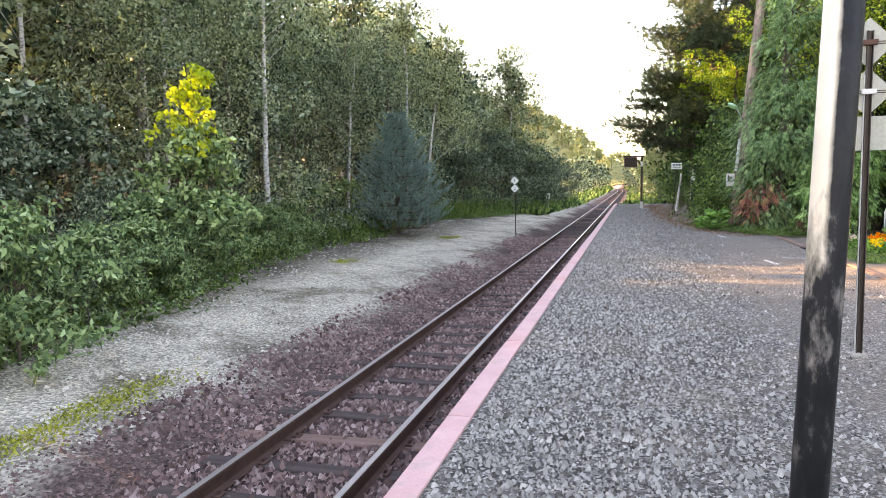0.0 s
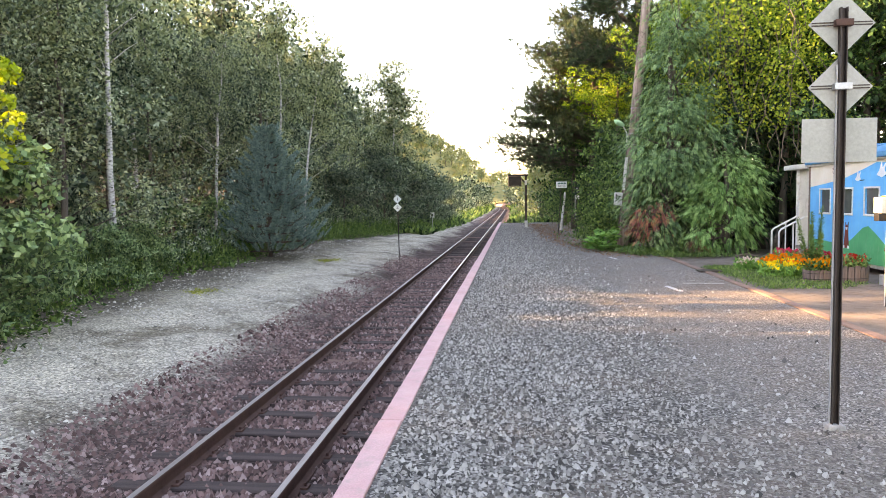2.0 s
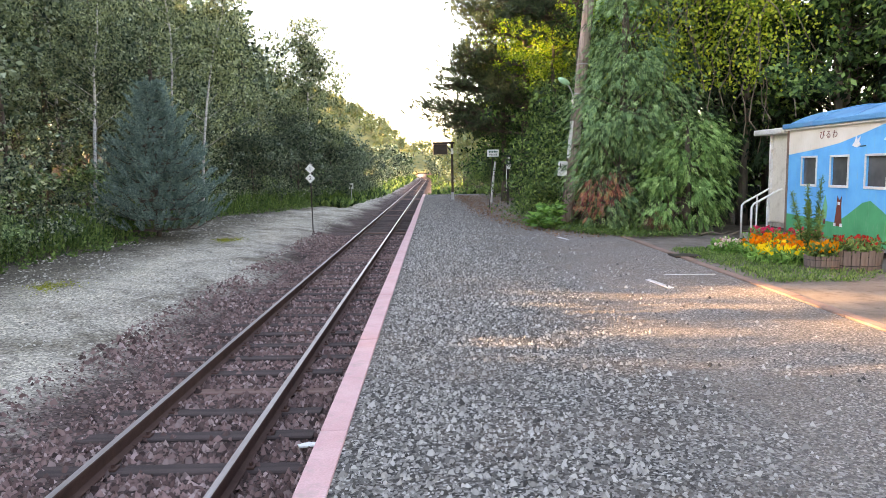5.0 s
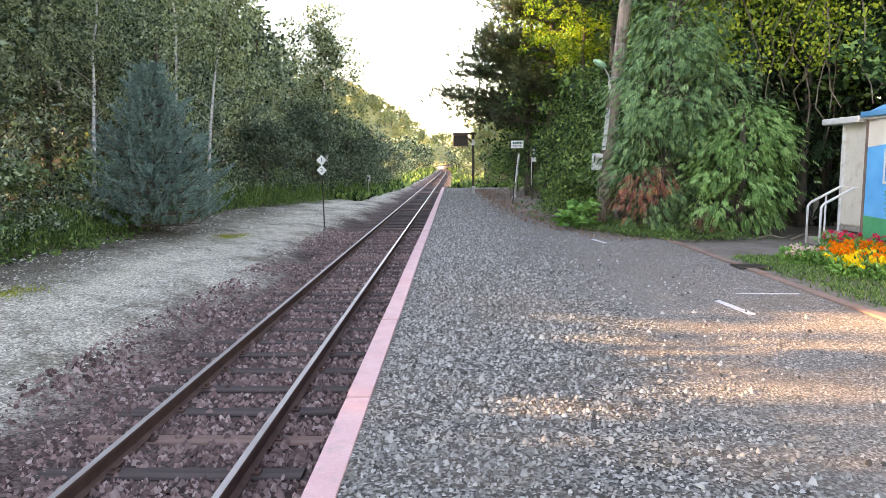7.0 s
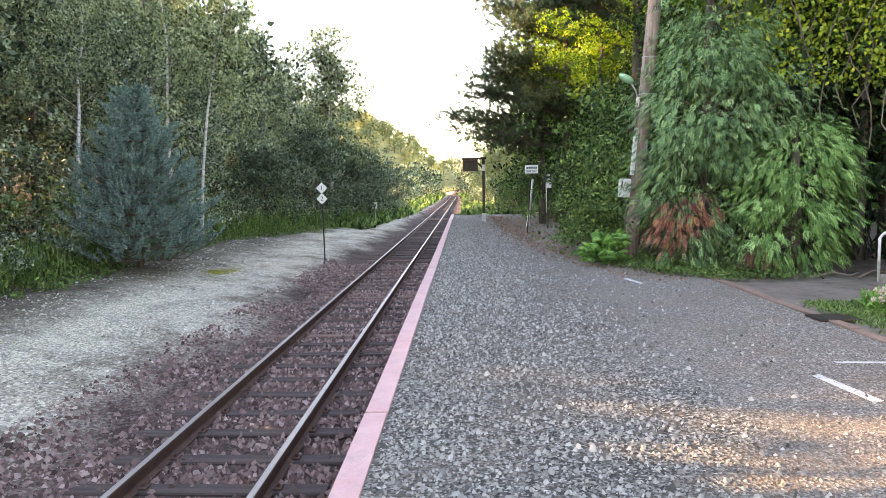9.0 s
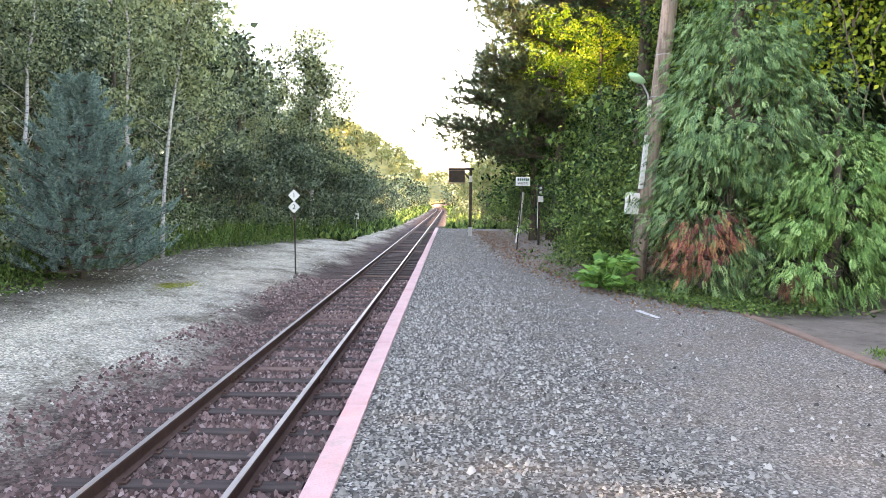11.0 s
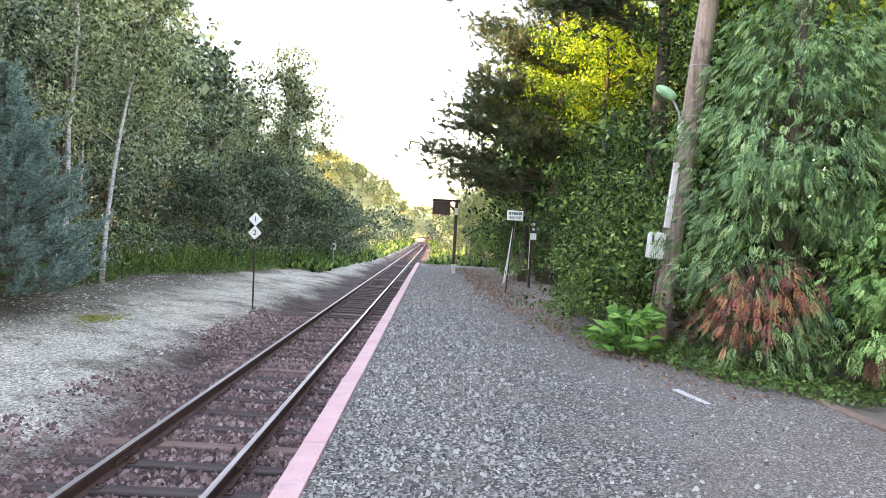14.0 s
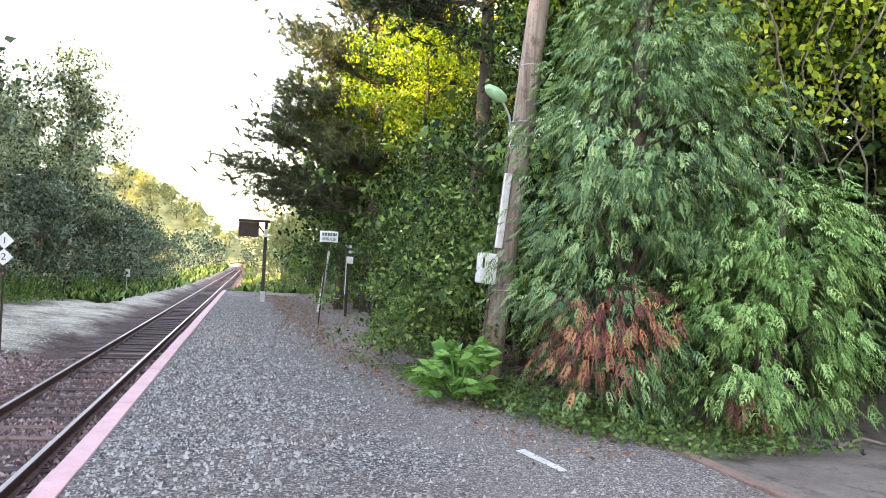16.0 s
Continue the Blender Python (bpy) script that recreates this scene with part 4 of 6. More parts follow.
def conifer(name, label, x, y, z, H, R, material, whorls, needles, L, seed):
    """Whorls of boughs on a straight trunk, each ending in upturned bottle-brush shoots."""
    rg = np.random.default_rng(seed)
    t = thing(name, x, y, z, label, "tree")
    part("trunk", tubed([(0, 0, -0.2), (0, 0, H * 0.5), (0, 0, H * 0.93)], [H * 0.018, H * 0.012, 0.012], 8), "bark", t, smooth=True)
    bm, C, D, ln_ = bmesh.new(), [], [], []
    for w in range(whorls):
        f = 0.05 + 0.88 * (w / (whorls - 1)) ** 0.95
        rad = R * (1 - f) ** 1.0 * (0.92 + 0.3 * rg.random()) * min(1, 0.75 + 2.5 * f) + 0.08
        nb = 9 if f < 0.55 else 7 if f < 0.85 else 5
        turn = rg.random() * 6.3
        for k in range(nb):
            a = turn + 2 * math.pi * (k + 0.5 * rg.random()) / nb
            ln = rad * (0.72 + 0.42 * rg.random())
            d = np.array((math.cos(a), math.sin(a), 0.0))
            side = np.array((-d[1], d[0], 0.0))
            p0 = np.array((0, 0, H * f))
            p1 = p0 + d * ln * 0.6 + (0, 0, 0.02 * ln)
            p2 = p0 + d * ln + (0, 0, 0.26 * ln)
            tube(bm, [p0, p1, p2], [0.016, 0.01, 0.005], 4)
            C.append(p2)
            D.append(d * 0.75 + (0, 0, 0.7 + 0.3 * rg.random()))
            ln_.append(0.36 + 0.12 * rg.random())
            for q_ in range(6 + int(9 * ln / R)):
                g = 0.15 + 0.83 * rg.random() ** 0.75
                q = p0 + (p1 - p0) * min(1, g / 0.6) + (p2 - p1) * max(0, (g - 0.6) / 0.4)
                sg_ = (-1) ** q_ * (0.35 + 0.5 * rg.random())
                e = q + side * sg_ * 0.42 * ln * (1.15 - g) + (0, 0, 0.04)
                tube(bm, [q, e], [0.008, 0.005], 3)
                C.append(e)
                D.append(d * 0.6 + side * sg_ * 0.6 + (0, 0, 0.5 + 0.6 * rg.random()))
                ln_.append(0.26 + 0.16 * rg.random())
    for a in range(6):
        up_ = np.array((0.16 * math.cos(a * 1.05), 0.16 * math.sin(a * 1.05), H * 0.9)) if a else np.array((0, 0, H * 0.9))
        C.append(up_)
        D.append(np.array((0.2 * math.cos(a * 1.05), 0.2 * math.sin(a * 1.05), 1.0)) if a else np.array((0, 0.02, 1.0)))
        ln_.append(0.45 if a == 0 else 0.32)
    tagged(part("branchwork", bm, "bark", t), kind="stuff")
    C, D, ln_ = np.repeat(np.array(C), needles, 0), np.repeat(unit(np.array(D)), needles, 0), np.repeat(np.array(ln_), needles)
    out = rg.normal(size=C.shape)
    out = unit(out - D * (out * D).sum(1, keepdims=True))
    f = rg.random(len(C))
    V = needle_points(C + D * (f * ln_)[:, None], D * 0.75 + out * (0.95 - 0.3 * f[:, None]), L * (0.75 + 0.45 * rg.random(len(C))), 0.11)
    hang("needles", polys("needles", V, 3), material, t)
    return t


conifer("blue_spruce", "young blue-green conifer with dense bristling boughs", SPX, SPY, -0.47, SPH, SPR, "lf_spruce", 16, 105, 0.085, 51)


def pine(x, y, H, seed, tops, n=170):
    """A tall pine: bare trunk, wide boughs with tufts of long dark needles."""
    rg = np.random.default_rng(seed)
    t = thing("pine_tree", x, y, height(x, y), "tall pine with dark tufted boughs over the platform", "tree")
    part("trunk", tubed([(0, 0, -0.2), (0.15, 0, H * 0.5), (0, 0.1, H)], [0.2, 0.14, 0.03], 9), "bark", t, smooth=True)
    bm, C, D = bmesh.new(), [], []
    for dx, dy, zz in tops:
        p0, p2 = np.array((0, 0, zz - 0.5)), np.array((dx, dy, zz))
        p1 = (p0 + p2) / 2 + (0, 0, -0.1)
        tube(bm, [p0, p1, p2], [0.06, 0.045, 0.012], 6)
        for _ in range(n):
            g = 0.3 + 0.75 * rg.random() ** 0.6
            q = p0 + (p2 - p0) * g + rg.normal(size=3) * (0.42, 0.42, 0.24)
            tube(bm, [p0 + (p2 - p0) * max(0.1, g - 0.2), q], [0.012, 0.004], 3)
            C.append(q)
            D.append(unit(p2 - p0) * 0.6 + rg.normal(size=3) * 0.5 + (0, 0, 0.35))
    tagged(part("branchwork", bm, "bark", t), kind="stuff")
    hang("needles", polys("needles", brush(np.array(C), np.array(D), 20, 0.21, 0.6, 0.22, 0.085), 3), "lf_pine", t)
    return t


pine(6.0, 37.8, 11, 61, [(-3.8, 0.2, 4.2), (-3.1, -0.9, 5.0), (-2.7, 0.8, 5.9), (-2.9, -0.4, 3.5), (-2.4, -1.3, 6.3), (-1.9, -0.2, 5.4), (-1.2, -1.6, 4.6), (-1.8, -1.2, 7.4), (-2.4, 0.4, 8.3), (1.6, -1.4, 7.0), (-0.8, -2.0, 8.6), (1.2, 1.5, 9.2), (-1.1, 0.3, 9.8), (0.8, -1.0, 10.4), (-2.3, 1.6, 4.0)])
pine(6.6, 29.5, 10.5, 62, [(-1.6, -0.7, 6.2), (-1.9, 0.9, 7.0), (1.6, -0.9, 6.6), (-1.4, -1.4, 7.8), (0.4, -1.9, 6.9), (1.7, 0.9, 8.2), (-1.5, 0.4, 8.9), (0.9, -1.4, 9.4), (-0.6, 0.9, 10.1)])


# ---- arborvitae and cypress hedges beside the platform ----
TEETH = (0.4, 0.46, 0.4, 0.3)


def fans(name, C, D, L):
    """Flat drooping fronds: a thin spine with four pairs of narrow side sprays and a tip, each frond one piece."""
    n = len(C)
    D = unit(D)
    S = unit(np.cross(D, (0, 0, 1.0)) + rng.normal(size=(n, 3)) * 0.35)
    N = np.cross(S, D)
    L = (L * (0.6 + 0.75 * rng.random(n)))[:, None]
    sag = np.array((0, 0, -1.0))
    spine = [C + D * L * 0.2 * k + sag * L * 0.32 * (k / 4) ** 2 for k in range(5)]
    V, F = list(spine), []
    for k, ln in enumerate(TEETH):
        F.append((k, len(V), k + 1, len(V) + 1))
        V += [spine[k] + S * L * 0.018 + D * L * 0.08, spine[k] - S * L * 0.018 + D * L * 0.08]
        for s_ in (-1, 1):
            d = unit(D * 0.74 + S * s_ * 0.72 + N * 0.12 * rng.normal(size=(n, 1)))
            across = np.cross(N, d) * L * 0.068
            half = spine[k] + d * L * ln * 0.5 + N * L * 0.02
            F.append((k, len(V), len(V) + 1, len(V) + 2))
            V += [half + across, spine[k] + d * L * ln * (0.85 + 0.3 * rng.random((n, 1))) + sag * L * ln * 0.5, half - across]
    F.append((4, len(V), len(V) + 1, len(V) + 2))
    V += [spine[4] + D * L * 0.12 + S * L * 0.045, spine[4] + D * L * 0.26 + sag * L * 0.16, spine[4] + D * L * 0.12 - S * L * 0.045]
    V = np.stack(V, 1)
    m_ = V.shape[1]
    idx = (np.arange(n)[:, None, None] * m_ + np.array(F)[None]).reshape(-1).astype(np.int32)
    me = bpy.data.meshes.new(name)
    me.vertices.add(n * m_)
    me.vertices.foreach_set("co", V.astype(np.float32).ravel())
    me.loops.add(len(idx))
    me.loops.foreach_set("vertex_index", idx)
    me.polygons.add(len(idx) // 4)
    me.polygons.foreach_set("loop_start", np.arange(len(idx) // 4, dtype=np.int32) * 4)
    me.update(calc_edges=True)
    return me


def hedge_tree(name, label, x, y, H, lobes, material, tufts, per, L, seed, tuft=0.24, dead=()):
    """A dense conifer: boughs of drooping fronds all over its lobes (dx, dy, z, radius x, radius y, half height)."""
    rg = np.random.default_rng(seed)
    t = thing(name, x, y, height(x, y), label, "tree")
    part("trunk", tubed([(0, 0, -0.2), (0.05, 0.05, H * 0.5), (0, 0, H * 0.92)], [0.13, 0.08, 0.01], 8), "bark", t, smooth=True)
    bm = bmesh.new()
    T, O = [], []
    wsum = sum(l[3] * l[5] for l in lobes)
    for dx, dy, zz, rx, ry, hz in lobes:
        m = int(tufts * rx * hz / wsum)
        v = unit(rg.normal(size=(m, 3)))
        bumps = np.array([noise.noise((p[0] * 2.4 + dx, p[1] * 2.4 + dy, p[2] * 2.4 + zz)) for p in v])
        rad = (0.88 + 0.36 * bumps) * (1 - 0.34 * rg.random(m) ** 1.5)
        T.append(np.array((dx, dy, zz)) + v * rad[:, None] * (rx, ry, hz))
        O.append(v * (1, 1, 0.4))
        for _ in range(16):
            w = unit(rg.normal(size=3))
            tube(bm, [(dx * 0.6, dy * 0.6, zz - 0.2), np.array((dx, dy, zz)) + w * (rx * 0.7, ry * 0.7, hz * 0.7)], [0.02, 0.006], 4)
    tagged(part("branchwork", bm, "bark", t), kind="stuff")
    T, O = np.concatenate(T), unit(np.concatenate(O))
    cleft = np.array([noise.noise((p[0] * 2.3 + seed, p[1] * 2.3, p[2] * 1.9)) for p in T])
    keep = (T[:, 2] > 0.12) & (cleft > -0.06)
    T, O = T[keep], O[keep]
    size = tuft * (0.6 + 0.7 * rg.random(len(T)))
    gone = np.zeros(len(T), bool)
    for dx, dy, zz, r in dead:
        gone |= (np.linalg.norm((T - (dx, dy, zz)) * (1, 1, 1.2), axis=1) < r) & (rg.random(len(T)) < 0.85)
    n = len(T) * per
    OO = np.repeat(O, per, 0)
    v = rg.normal(size=(n, 3)) * (1, 1, 0.8)
    C = np.repeat(T, per, 0) + v * np.repeat(size, per)[:, None] * 0.62
    D = OO * 0.7 + unit(v) * 0.3 + (0, 0, -0.42) + rg.normal(size=(n, 3)) * 0.22
    g = np.repeat(gone, per)
    hang("foliage", fans("foliage", C[~g], D[~g], L), material, t)
    if g.any():
        hang("dead_foliage", fans("dead_foliage", C[g], D[g] + (0, 0, -0.35), L), "lf_dead", t, "withered red-brown sprays")
    return t


hedge_tree("arborvitae", "tall dense arborvitae with withered red-brown lower sprays", 6.4, 23.4, 6.6,
           [(0, 0, 1.6, 1.35, 1.2, 1.5), (0.05, 0, 3.0, 1.4, 1.25, 1.6), (0.25, 0.1, 4.6, 1.25, 1.15, 1.6), (0.35, 0.1, 6.0, 0.9, 0.9, 1.2), (-0.5, -0.45, 0.95, 0.8, 0.75, 0.8), (0.75, -0.2, 2.6, 1.1, 1.0, 1.3)],
           "lf_thuja", 1500, 14, 0.122, 71, 0.22, dead=((-1.05, -0.85, 1.0, 0.48), (-1.3, -0.4, 0.85, 0.5), (-0.55, -1.15, 1.1, 0.42), (-0.85, -1.0, 0.65, 0.42), (0.2, -1.25, 0.4, 0.25)))
hedge_tree("cypress_bush", "rounded bright green cypress bush overhanging the soil", 7.6, 22.7, 3.0,
           [(0, 0, 1.0, 1.0, 0.9, 0.9), (0.15, 0.1, 1.75, 0.95, 0.85, 0.9), (-0.5, -0.25, 0.7, 0.7, 0.6, 0.6)],
           "lf_cypress", 640, 14, 0.128, 72, 0.2, dead=((-0.85, -0.7, 0.3, 0.3),))
# the three at the back get the sprays with shade in their colour
hedge_tree("arborvitae", "dark arborvitae behind the cypress bush", 8.2, 24.6, 6.5, [(0, 0, 1.8, 1.1, 1.1, 1.7), (0, 0, 3.8, 1.0, 1.0, 1.8), (0, 0, 5.4, 0.6, 0.6, 1.1)], "lf_thuja_shade", 320, 4, 0.44, 73, 0.3)
hedge_tree("arborvitae", "dark arborvitae beside the bare trunks", 10.4, 25.0, 6.0, [(0, 0, 1.8, 1.3, 1.1, 1.7), (0, 0, 3.8, 1.1, 1.0, 1.8)], "lf_thuja_shade", 300, 4, 0.44, 75, 0.3)
hedge_tree("arborvitae", "dark arborvitae behind the station house", 12.9, 22.6, 6.5, [(0, 0, 1.8, 1.5, 1.3, 1.7), (0, 0, 3.8, 1.3, 1.2, 1.8), (0, 0, 5.4, 0.8, 0.8, 1.1)], "lf_thuja_shade", 320, 4, 0.46, 74, 0.3)

# broadleaf wall on the platform's side
RG = "trees beside the platform"
right = [
    tree_kind("broadleaf_tree", "green broadleaf tree beside the platform", "tree", 7.5, 0.13, "bark", "lf_broad", 11000, 0.108, 0.5, 81, limbs=22, low=0.1, spread=2.6, rise=0.5),
    # leaves only high up, their colour already brightened as by sun
    tree_kind("broadleaf_tree", "green broadleaf tree with sunlight coloured into its crown", "tree", 9.0, 0.15, "bark", "lf_sunny", 8500, 0.1, 0.45, 82, limbs=20, low=0.58, spread=2.8, rise=0.6),
    tree_kind("broadleaf_tree", "tall dark green tree beside the platform", "tree", 10.0, 0.17, "bark", "lf_broad", 8500, 0.165, 0.6, 83, limbs=22, low=0.12, spread=3.2, rise=0.5),
]
coarse = tree_kind("broadleaf_tree", "dark tree behind the station house", "tree", 10.0, 0.16, "bark", "lf_broad", 3200, 0.27, 0.7, 84, limbs=20, low=0.06, spread=3.2, rise=0.5, per=7)
stand_all([coarse], [(13.0, 18.5, 0.85), (13.8, 14.5, 0.85), (14.5, 9.5, 0.85), (15.5, 21, 1.0), (16.5, 16.5, 1.0), (13.5, 36, 1.0), (17, 13, 1.1), (18, 19, 1.1), (19, 24, 1.2), (16, 27.5, 1.1), (14.5, 25.5, 1.0), (11.8, 27.2, 0.9), (13.2, 20.6, 0.8), (14.2, 23.6, 0.95), (9.6, 30, 0.9), (12.6, 16.6, 0.75), (20, 10, 1.1), (12.2, 31, 1.0), (15, 6, 1.0), (11.6, 23.6, 0.7), (9.8, 26.8, 0.8)], RG)
dense = [(7.1, 27.8, 0.8), (7.8, 30.6, 0.8), (8.0, 34.2, 0.9), (6.9, 40.8, 0.95), (6.4, 44.8, 0.85), (5.9, 39.0, 0.62), (8.6, 28.5, 1.05), (9.5, 33, 1.1), (9.2, 38, 1.1), (7.2, 49, 0.9), (10, 45, 1.1), (7.0, 33.4, 0.62), (7.2, 35.9, 0.7), (6.3, 39.4, 0.6), (7.0, 31.4, 0.6)]
for x, y, s in dense[1:]:
    tagged(copy_thing(right[0] if s < 1 else right[2], pose(x, y, height(x, y), 0, 0, random.uniform(0, 360)) @ Matrix.Scale(s if s < 1 else s * 0.85, 4)), group=RG)
for x, y, s in ((7.6, 26.6, 0.9), (8.6, 31.6, 1.0), (6.6, 47.5, 0.8), (6.2, 40.6, 1.05), (7.4, 36.0, 0.95), (5.2, 43.5, 0.85), (9.6, 24.4, 0.8), (5.3, 38.6, 0.95), (6.6, 33.6, 0.92)):
    tagged(copy_thing(right[1], pose(x, y, height(x, y), 0, 0, random.uniform(0, 360)) @ Matrix.Scale(s, 4)), group=RG)
for x, y, s in ((11.2, 23.4, 0.8), (9.4, 25.6, 0.85), (12.8, 25.4, 0.9), (13.6, 13.0, 0.8), (6.9, 39.6, 0.95), (7.6, 36.6, 0.95), (6.9, 43.5, 0.9)):
    tagged(copy_thing(right[2], pose(x, y, height(x, y), 0, 0, random.uniform(0, 360)) @ Matrix.Scale(s, 4)), group=RG)
right[0].matrix_basis = pose(*dense[0][:2], height(*dense[0][:2])) @ Matrix.Scale(0.82, 4)
right[1].matrix_basis = pose(17.5, 22.0, 1.0, 0, 0, 40) @ Matrix.Scale(0.9, 4)
right[2].matrix_basis = pose(11.0, 27.5, 0, 0, 0, 10)
for k in right:
    tagged(k, group=RG)
# shrubs at the platform's side
sh = [
    tree_kind("shrub", "dark leafy shrub beside the platform", "shrub", 2.3, 0.03, "bark", "lf_broad", 4600, 0.07, 0.26, 91, limbs=24, low=0.04, spread=1.2, rise=0.7, per=7),
    tree_kind("shrub", "small-leaved yellow-green shrub beside the platform", "shrub", 1.7, 0.02, "bark", "lf_weed", 4400, 0.055, 0.22, 92, limbs=24, low=0.03, spread=1.0, rise=0.8, per=7),
]
stand_all(sh, [(5.6, 26.7, 1.2), (5.0, 26.5, 0.8), (5.75, 27.9, 1.1), (5.15, 28.1, 0.65), (6.0, 29.3, 1.05), (5.3, 29.3, 0.6), (6.7, 31.2, 0.9), (5.75, 26.0, 1.3), (6.3, 38.2, 0.9), (5.6, 40.8, 1.1), (5.2, 43, 1.0), (4.7, 46, 1.0), (5.4, 48.5, 1.2)], "shrubs beside the platform")
# far down the line
fk = tree_kind("far_tree", "sunlit yellow tree far down the line", "tree", 6.5, 0.12, "bark", "lf_far", 1600, 0.3, 0.6, 95, limbs=16, low=0.1, spread=2.6, rise=0.6)
fk2 = tree_kind("far_tree", "green tree far down the line", "tree", 7.0, 0.12, "bark", "lf_forest", 420, 0.7, 0.65, 96, limbs=16, low=0.1, spread=2.8, rise=0.6)
stand_all([fk], [(4.6, 58, 0.75), (5.6, 63, 0.85), (4.9, 70, 0.7), (6.5, 56, 0.9), (6.0, 76, 0.9)], "trees far down the line")
pl = []
for y in range(84, 250, 7):
    for s in (-1, 1):
        for k in range(2):
            pl.append((bend(y) + s * (5.2 + 4.2 * k + rr.uniform(-0.8, 0.8)), y + rr.uniform(-2, 2), rr.uniform(0.8, 1.1) * 0.0048 * (y - 6) * (1 + 0.3 * k)))
stand_all([fk2], pl, "trees far down the line")

# far wooded hills: one rolling sheet of crowns, golden sunlight put into the colour
m_, nt_, b_ = nodemat("far_woods", 0.95, 0, 0.1)
f_ = noise_tex(nt_, 0.22, 5, 0.7, nt_.nodes.new("ShaderNodeNewGeometry").outputs["Position"])
nt_.links.new(ramp(nt_, f_, [(0.32, (0.15, 0.17, 0.085)), (0.5, (0.28, 0.26, 0.11)), (0.68, (0.4, 0.32, 0.13))]), b_.inputs["Base Color"])
M["far_woods"] = m_


def hill(x, j):
    return 44 * math.exp(-((x + 75) / 62) ** 2) * (1 - math.exp(-j / 3))


bm, grid = bmesh.new(), []
for j in range(26):
    row = []
    for i in range(90):
        x, y = -260 + 3.6 * i + 6 * noise.noise((i * 0.3, j * 0.3, 2)), 330 + 7 * j
        hgt = hill(x, j) + 12 * math.exp(-((x - 45) / 30) ** 2) * (1 - math.exp(-j / 5)) - 1.5
        row.append(bm.verts.new((x, y, hgt + 3.2 * abs(noise.noise((x * 0.16, y * 0.16, 0))) + 1.3 * noise.noise((x * 0.5, y * 0.5, 3)))))
    grid.append(row)
for a, c in zip(grid, grid[1:]):
    for i in range(89):
        bm.faces.new((a[i], a[i + 1], c[i + 1], c[i]))
tagged(part("far_hills", bm, "far_woods"), "low wooded hill with autumn sunlight in its colour at the end of the line", "hill", kind="structure")

fk3 = tree_kind("hill_tree", "autumn tree on the far hill with golden sunlight in its colour", "tree", 6.0, 0.14, "bark", "lf_far", 170, 1.1, 0.8, 97, limbs=14, low=0.1, spread=2.8, rise=0.6)
pl = []
for k in range(90):
    j = rr.choice((1, 2, 3, 4, 5, 6, 7, 8, 9, 10))
    x = rr.uniform(-85, 12)
    pl.append((x, 330 + 7 * j, rr.uniform(0.9, 1.5), hill(x, j) - 1.0 + 12 * math.exp(-((x - 45) / 30) ** 2) * (1 - math.exp(-j / 5))))
stand_all([fk3], pl, "golden trees on the far hill")

# weeds and grass
n = 15000
y = 7 + 60 * rng.random(n) ** 1.25
edge = np.interp(y, [8.6, 10, 12.9, 18, 23, 25, 28, 37, 42.4, 57, 70], [-3.6, -3.8, -4.4, -5.8, -6.5, -5.9, -6.3, -6.9, -5.3, -3.5, -3.5])
x = edge - 1.9 * rng.random(n) ** 0.8 + 0.22 * rng.normal(size=n) - np.clip((14 - y) / 4, 0, 1) * 0.55
z = np.array([height(a, c) for a, c in zip(x, y)])
tall = np.clip((edge - x) / 0.9, 0.12, 1) * np.where(y > 18, 1.0, 0.55)
hh = tall * (0.35 + 0.75 * rng.random(n)) * np.clip((y - 10) / 8, 0.3, 1)
base = np.stack([x, y, z], -1)
D = np.stack([rng.normal(size=n) * 0.22, rng.normal(size=n) * 0.22, np.ones(n)], -1)
blades = leaf_points(base, D, hh, 0.05)
k = rng.integers(0, n, 32000)
f = 0.2 + 0.8 * rng.random(len(k))
C = base[k] + unit(D[k]) * (hh[k] * f)[:, None]
lv = leaf_points(C, rng.normal(size=(len(k), 3)) + (0, 0, 0.2), 0.07 + 0.09 * rng.random(len(k)), 0.42)
tagged(hang("weeds", polys("weeds", np.concatenate([blades, lv]), 4), "lf_weed"), "tall green weeds and grass along the wood's edge", "weeds", kind="stuff")
n = 4600
a, rd = rng.random(n) * 2 * math.pi, np.sqrt(rng.random(n))
pc = rng.integers(0, 5, n)
cx, cy = np.array([-2.66, -2.64, -4.25, -4.9, -2.6])[pc], np.array([7.5, 8.4, 29.0, 20.0, 9.2])[pc]
C = np.stack([cx + rng.normal(size=n) * np.where((pc > 1) & (pc < 4), 0.3, 0.22), cy + rng.normal(size=n) * np.where((pc > 1) & (pc < 4), 0.35, 0.5), np.interp(cx, [-5, -4, -2.7], [-0.54, -0.64, -0.76]) + 0.0], -1)
tagged(hang("moss_tufts", polys("moss_tufts", leaf_points(C, rng.normal(size=(n, 3)) * (0.8, 0.8, 0.2) + (0, 0, 0.5), 0.02 + 0.03 * rng.random(n), 0.6), 4), "lf_moss"), "low yellow-green tufts on the gravel", "tufts", kind="stuff")
# rank growth along the line beyond the platform
n = 12000
y = 49 + 190 * rng.random(n) ** 2
side = np.where(rng.random(n) < 0.6, -1, 1)
x = np.array([bend(v) for v in y]) + side * (2.1 + np.where(side < 0, 0.9, 0.0) * np.clip((70 - y) / 20, 0, 1) + 4.2 * rng.random(n))
C = np.stack([x, y, np.array([height(a, c) for a, c in zip(x, y)]) - 0.02], -1)
big = 0.25 + 0.5 * rng.random(n) * np.clip(y / 90, 0.6, 2)
